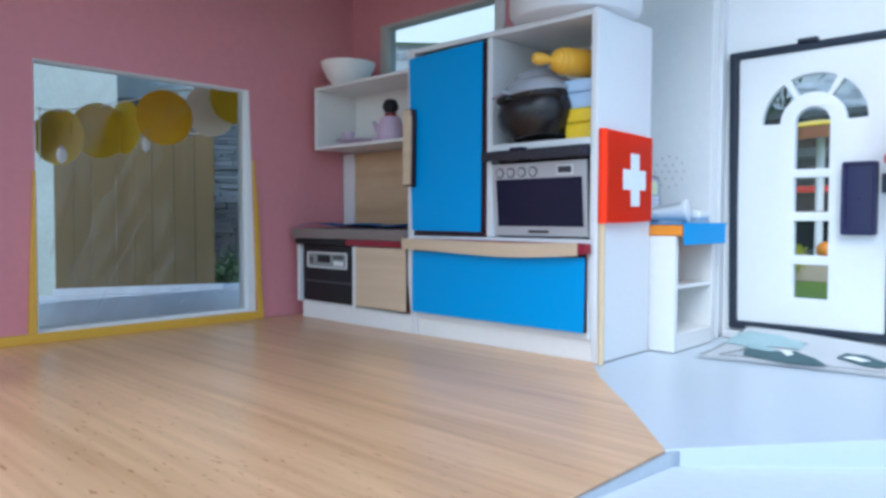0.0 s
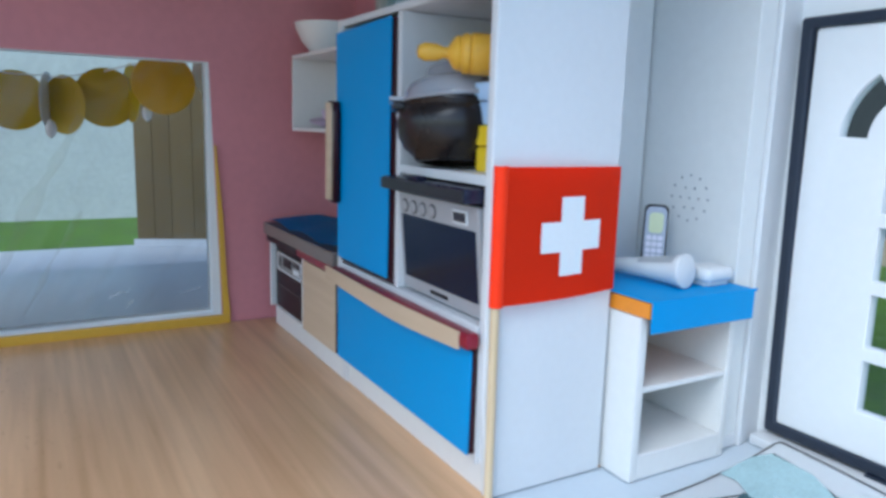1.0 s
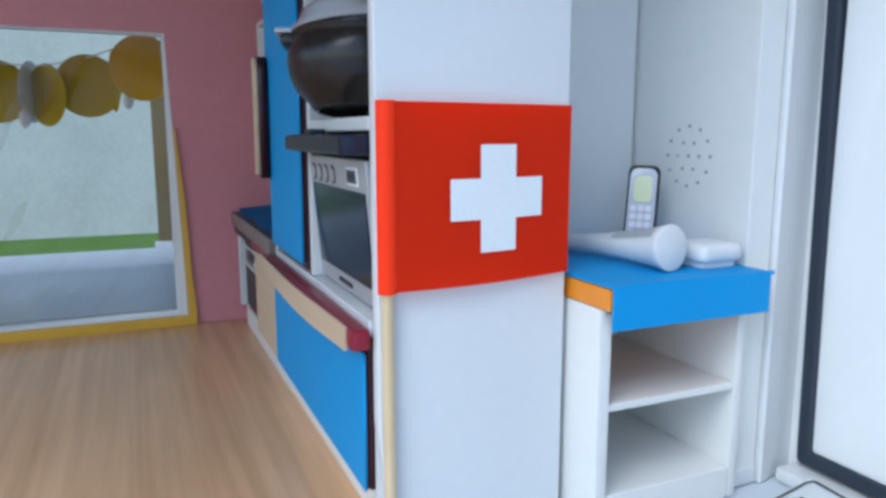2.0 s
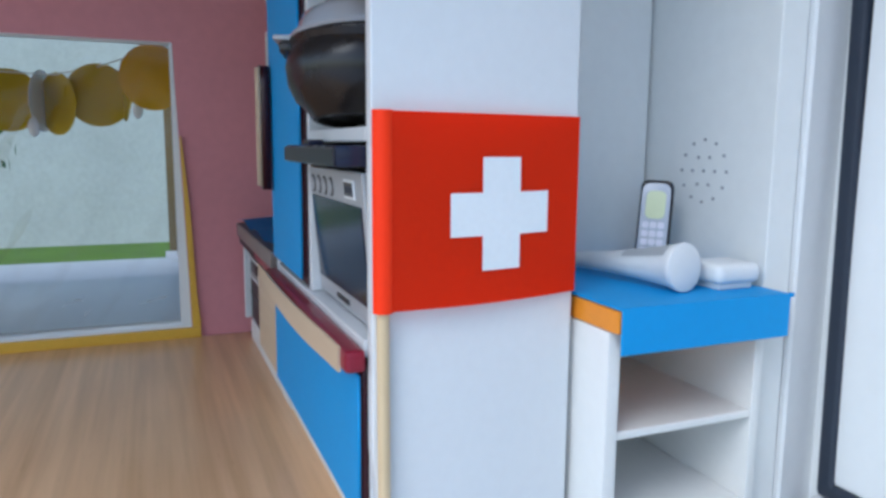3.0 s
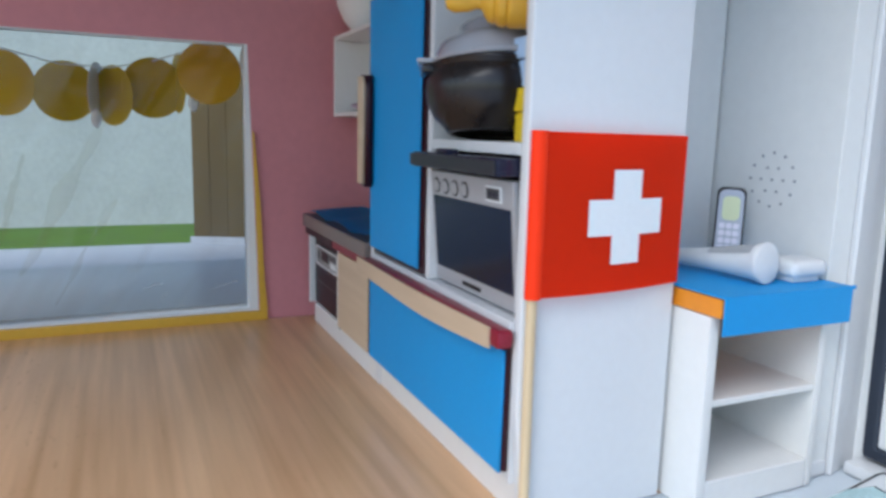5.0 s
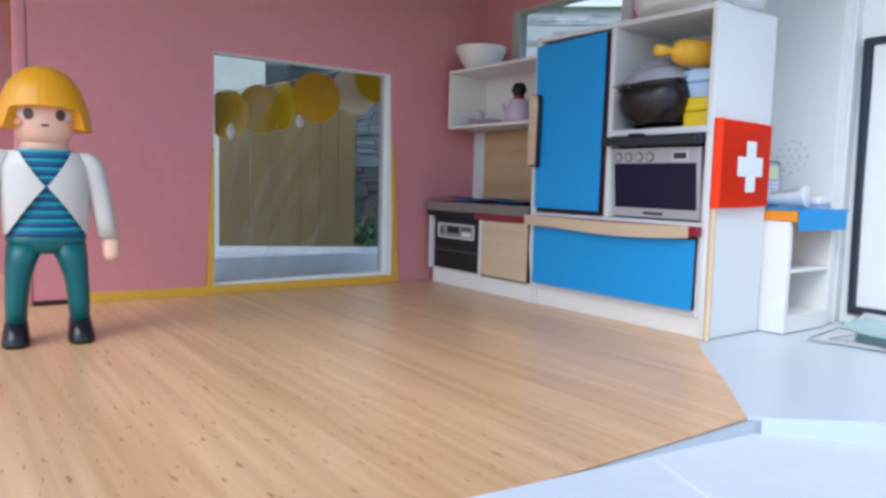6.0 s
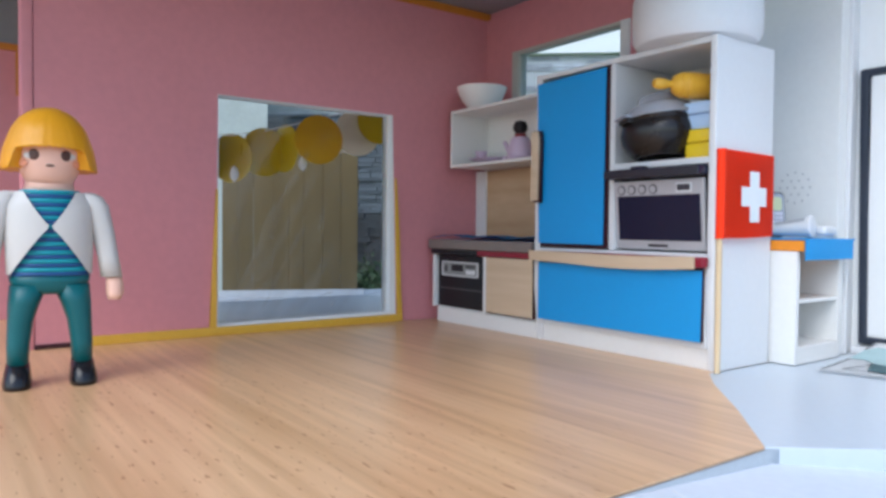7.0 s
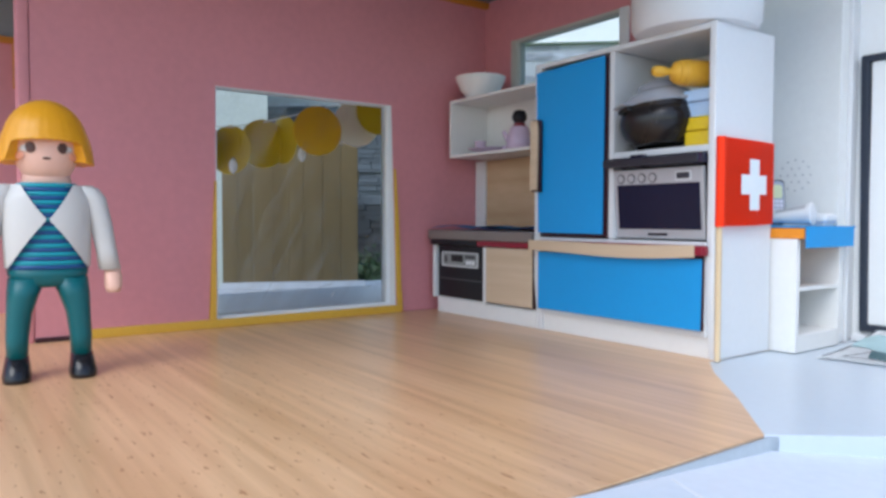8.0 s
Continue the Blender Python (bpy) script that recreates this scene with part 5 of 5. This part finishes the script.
rng = random.Random(4)
ALONG = Matrix.Translation((-0.466, 0.141, 0)) @ pose(0, 0, 0, 0, 0, math.degrees(math.atan2(0.2313 - 0.141, 0.466 - 0.430)))
x, LONG = 0.0, math.hypot(0.036, 0.0903)
while x < LONG - 0.004:
    wd = min(0.0100 + 0.004 * rng.random(), LONG - x)
    top = 0.0965 + rng.uniform(-0.0008, 0.0008)
    part("board", box(x, x + wd - 0.0001, 0.0, 0.0022 + rng.uniform(0, 0.0004), TABLE_Z + 0.0002, top, 0.0003, turn=ALONG), WOOD_FENCE, fence)
    x += wd
part("rail", box(0.0, LONG, 0.0027, 0.0048, 0.010, 0.018, 0.0004, turn=ALONG), WOOD_FENCE, fence)
part("rail", box(0.0, LONG, 0.0027, 0.0048, 0.070, 0.078, 0.0004, turn=ALONG), WOOD_FENCE, fence)
part("cap", box(0.001, LONG - 0.001, -0.0003, 0.0028, 0.0974, 0.0982, 0.0002, turn=ALONG), WOOD_PALE, fence, "thin pale cap strip")
part("foot_strip", box(-0.002, LONG + 0.004, -0.0016, -0.0002, TABLE_Z + 0.0001, -0.0036, 0.0003, turn=ALONG), TABLE, fence, "pale strip along the foot")

# ---------------- garden beyond ----------------
house = thing("white_house", "white roughcast house across the lawn", "house", (-6.6, -1.0, -0.74))
part("wall", box(-7.6, -6.3, -9.0, 2.55, -0.74, 2.9), RENDER_WHITE, house)
part("roof", sheet([(-9.0 - 0.3, 2.9), (2.9, 2.9), (2.9, 3.1), (-3.0, 5.0), (-9.3, 3.1)], thick=1.7, m=face_x(-7.8)), ROOF, house)

stone = thing("stone_house", "house clad in blue-grey stone below white boards", "house", (-5.0, 5.6, -0.74))
TURN2 = Matrix.Translation((-5.0, 5.6, 0)) @ pose(0, 0, 0, 0, 0, 48)
part("wall", box(-4.5, 4.5, 0.05, 3.0, -0.74, 1.25, turn=TURN2), MORTAR, stone)
part("upper_wall", box(-4.5, 4.5, 0.016, 3.0, 1.25, 1.86, turn=TURN2), MORTAR_PALE, stone, "pale mortar")
verts, faces = [], []
rng = random.Random(9)
z = -0.72
while z < 1.82:
    hgt = rng.choice((0.032, 0.045, 0.06))
    x = -4.5 - rng.random() * 0.3
    while x < 4.5:
        ln = rng.uniform(0.12, 0.42)
        d = rng.uniform(0.0, 0.04)
        i = len(verts)
        for yy in (0.08, d):
            for xx, zz in ((x, z), (x + ln - 0.008, z), (x + ln - 0.008, z + hgt - 0.007), (x, z + hgt - 0.007)):
                verts.append(TURN2 @ Vector((xx, yy, zz)))
        for f in ((4, 5, 6, 7), (0, 4, 7, 3), (1, 2, 6, 5), (3, 7, 6, 2), (0, 1, 5, 4)):
            faces.append([i + k for k in f])
        x += ln
    z += hgt
# Upper courses take the paler paint, so light and shade sit in the colour.
for name, material, low in (("foot_stonework", STONE_DARK, 0), ("lower_stonework", STONE, 1), ("upper_stonework", STONE_PALE, 2)):
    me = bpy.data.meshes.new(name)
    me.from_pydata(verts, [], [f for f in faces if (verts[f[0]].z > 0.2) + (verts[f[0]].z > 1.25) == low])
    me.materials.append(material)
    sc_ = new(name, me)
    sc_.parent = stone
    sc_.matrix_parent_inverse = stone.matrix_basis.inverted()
    tagged(sc_, ("darkest stone courses at the foot", "blue-grey stone courses", "upper stone courses, painted paler as lit")[low], kind="stuff")
part("upper_storey", box(-4.6, 4.6, -0.05, 3.0, 1.86, 3.9, turn=TURN2), SOFFIT, stone, "white boarded upper storey")
part("roof", box(-4.9, 4.9, -0.3, 3.3, 3.9, 4.05, turn=TURN2), ROOF, stone)
shed = thing("garden_wall", "plain grey rendered garden wall beyond the toy lawn", "wall", (-0.5, 3.2, -0.74))
part("wall", box(-2.2, 1.4, 3.2, 3.35, -0.74, 0.46), MORTAR_DARK, shed)
part("coping", box(-2.24, 1.44, 3.16, 3.39, 0.46, 0.49, 0.01), MORTAR_DARK, shed)


def leafy(name, label, at, height, radius, material, count, size, trunk_r, seed):
    """A shrub or tree: a tapered trunk, limbs and a crown of many single leaves."""
    t = thing(name, label, "shrub", at)
    rng = random.Random(seed)
    wood_ = tube(at, (at[0], at[1], at[2] + height * 0.55), trunk_r, trunk_r * 0.5, steps=10)
    tips = []
    for k in range(9):
        a = 2 * math.pi * k / 9 + rng.uniform(-0.3, 0.3)
        tip = (at[0] + radius * 0.7 * math.cos(a), at[1] + radius * 0.7 * math.sin(a), at[2] + height * rng.uniform(0.5, 0.95))
        tube((at[0], at[1], at[2] + height * rng.uniform(0.2, 0.5)), tip, trunk_r * 0.35, trunk_r * 0.1, bm=wood_, steps=6)
        tips.append(tip)
    part("trunk", wood_, BARK, t)
    vs, fs = [], []
    for k in range(count):
        tip = Vector(rng.choice(tips))
        c = tip + Vector((rng.gauss(0, 0.36), rng.gauss(0, 0.36), rng.gauss(0, 0.36))) * radius
        c.z = max(c.z, at[2] + size)
        r = Euler((rng.uniform(0, 6.3), rng.uniform(0, 6.3), rng.uniform(0, 6.3))).to_matrix()
        s = size * rng.uniform(0.6, 1.3)
        i = len(vs)
        for p in ((-0.5, 0, 0), (0, -0.22, 0.05), (0.5, 0, 0), (0, 0.22, 0.05)):
            vs.append(c + r @ (Vector(p) * s))
        fs.append((i, i + 1, i + 2, i + 3))
    me = bpy.data.meshes.new("crown")
    me.from_pydata(vs, [], fs)
    me.materials.append(material)
    ob = new("crown", me)
    ob.parent = t
    ob.matrix_parent_inverse = t.matrix_basis.inverted()
    tagged(ob, "dense leaves", kind="stuff")


leafy("low_plants", "low green plants before the stone house", (-6.28, 3.53, -0.74), 0.20, 0.36, LEAF_DARK, 4000, 0.07, 0.012, 21)
leafy("dark_tree", "dark green tree behind the garden wall", (-1.98, 4.1, -0.74), 2.3, 0.45, LEAF_DARK, 9000, 0.10, 0.05, 11)
leafy("garden_shrub", "tall green shrub before the white house", (-3.9, -0.96, -0.74), 1.00, 0.30, LEAF, 11000, 0.065, 0.04, 3)

# ---------------- toy garden behind the front door ----------------
tg = bmesh.new()
bmesh.ops.create_grid(tg, x_segments=60, y_segments=50, size=0.5, matrix=Matrix.Translation((-0.10, 0.418, -0.002)) @ Matrix.Diagonal((0.40, 0.335, 1, 1)))
for v in tg.verts:
    v.co.z += 0.0012 * noise.noise(v.co * 130)
structure("toy_lawn", tg, TOY_GRASS, "green toy lawn behind the front door", "lawn")
wall_ = thing("toy_garden_wall", "low sandstone-coloured toy wall behind the lawn", "wall", (-0.14, 0.53, 0))
for k in range(9):
    part("block", box(-0.255 + 0.026 * k, -0.2296 + 0.026 * k, 0.520, 0.532, -0.002, 0.014, 0.0008), SAND, wall_)
ps = thing("parasol", "yellow toy parasol with an ochre valance on a white pole", "parasol", (-0.150, 0.572, 0))
PZ = 0.1085
part("canopy", lathe([(0.0335, -0.0004), (0.0345, 0.0004), (0.0335, 0.0016), (0.020, 0.0048), (0.008, 0.0068), (0.0, 0.0074), (0.0, 0.0060), (0.020, 0.0034)], at=(-0.150, 0.572, PZ), m=pose(0, 0, 0, 0, -3, 0), steps=16), YELLOW, ps)
part("valance", lathe([(0.0330, 0.0), (0.0325, -0.0090), (0.0318, -0.0090), (0.0322, 0.0)], at=(-0.150, 0.572, PZ), m=pose(0, 0, 0, 0, -3, 0), steps=16), OCHRE, ps, "ochre fabric valance")
part("pole", tube((-0.1475, 0.573, -0.004), (-0.1475, 0.573, PZ + 0.004), 0.0030), PAPER, ps, "white pole", True)
part("foot", lathe([(0.0, 0.0), (0.016, 0.0), (0.015, 0.004), (0.0, 0.006)], at=(-0.1475, 0.573, -0.002)), PAPER, ps, "", True)
van = thing("toy_cart", "dark toy cart with red rails behind the garden wall", "cart", (-0.14, 0.56, 0))
part("body", box(-0.255, -0.06, 0.580, 0.610, 0.018, 0.090, 0.003), DARK_TOY, van, "", True)
part("rail", box(-0.250, -0.065, 0.574, 0.579, 0.062, 0.067, 0.001), RED_PLASTIC, van, "red rail")
part("deck", box(-0.250, -0.065, 0.570, 0.5795, 0.044, 0.048, 0.001), TAUPE, van, "grey deck")
for wx in (-0.235, -0.08):
    part("wheel", lathe([(0.0, -0.003), (0.011, -0.003), (0.012, -0.002), (0.012, 0.002), (0.011, 0.003), (0.0, 0.003)], at=(wx, 0.595, 0.010), m=pose(0, 0, 0, 90)), BLACK, van, "", True)
bl = thing("orange_ball", "small orange toy ball on the garden wall", "ball", (-0.1295, 0.526, 0.014))
part("ball", lathe([(0.006 * math.sin(math.pi * k / 12), -0.006 * math.cos(math.pi * k / 12)) for k in range(13)], at=(-0.1295, 0.526, 0.0200)), ORANGE, bl, "", True)
leafy("toy_bush", "lime green toy bush by the garden wall", (-0.1440, 0.492, -0.001), 0.022, 0.0072, LEAF_TOY, 7000, 0.0026, 0.0015, 5)
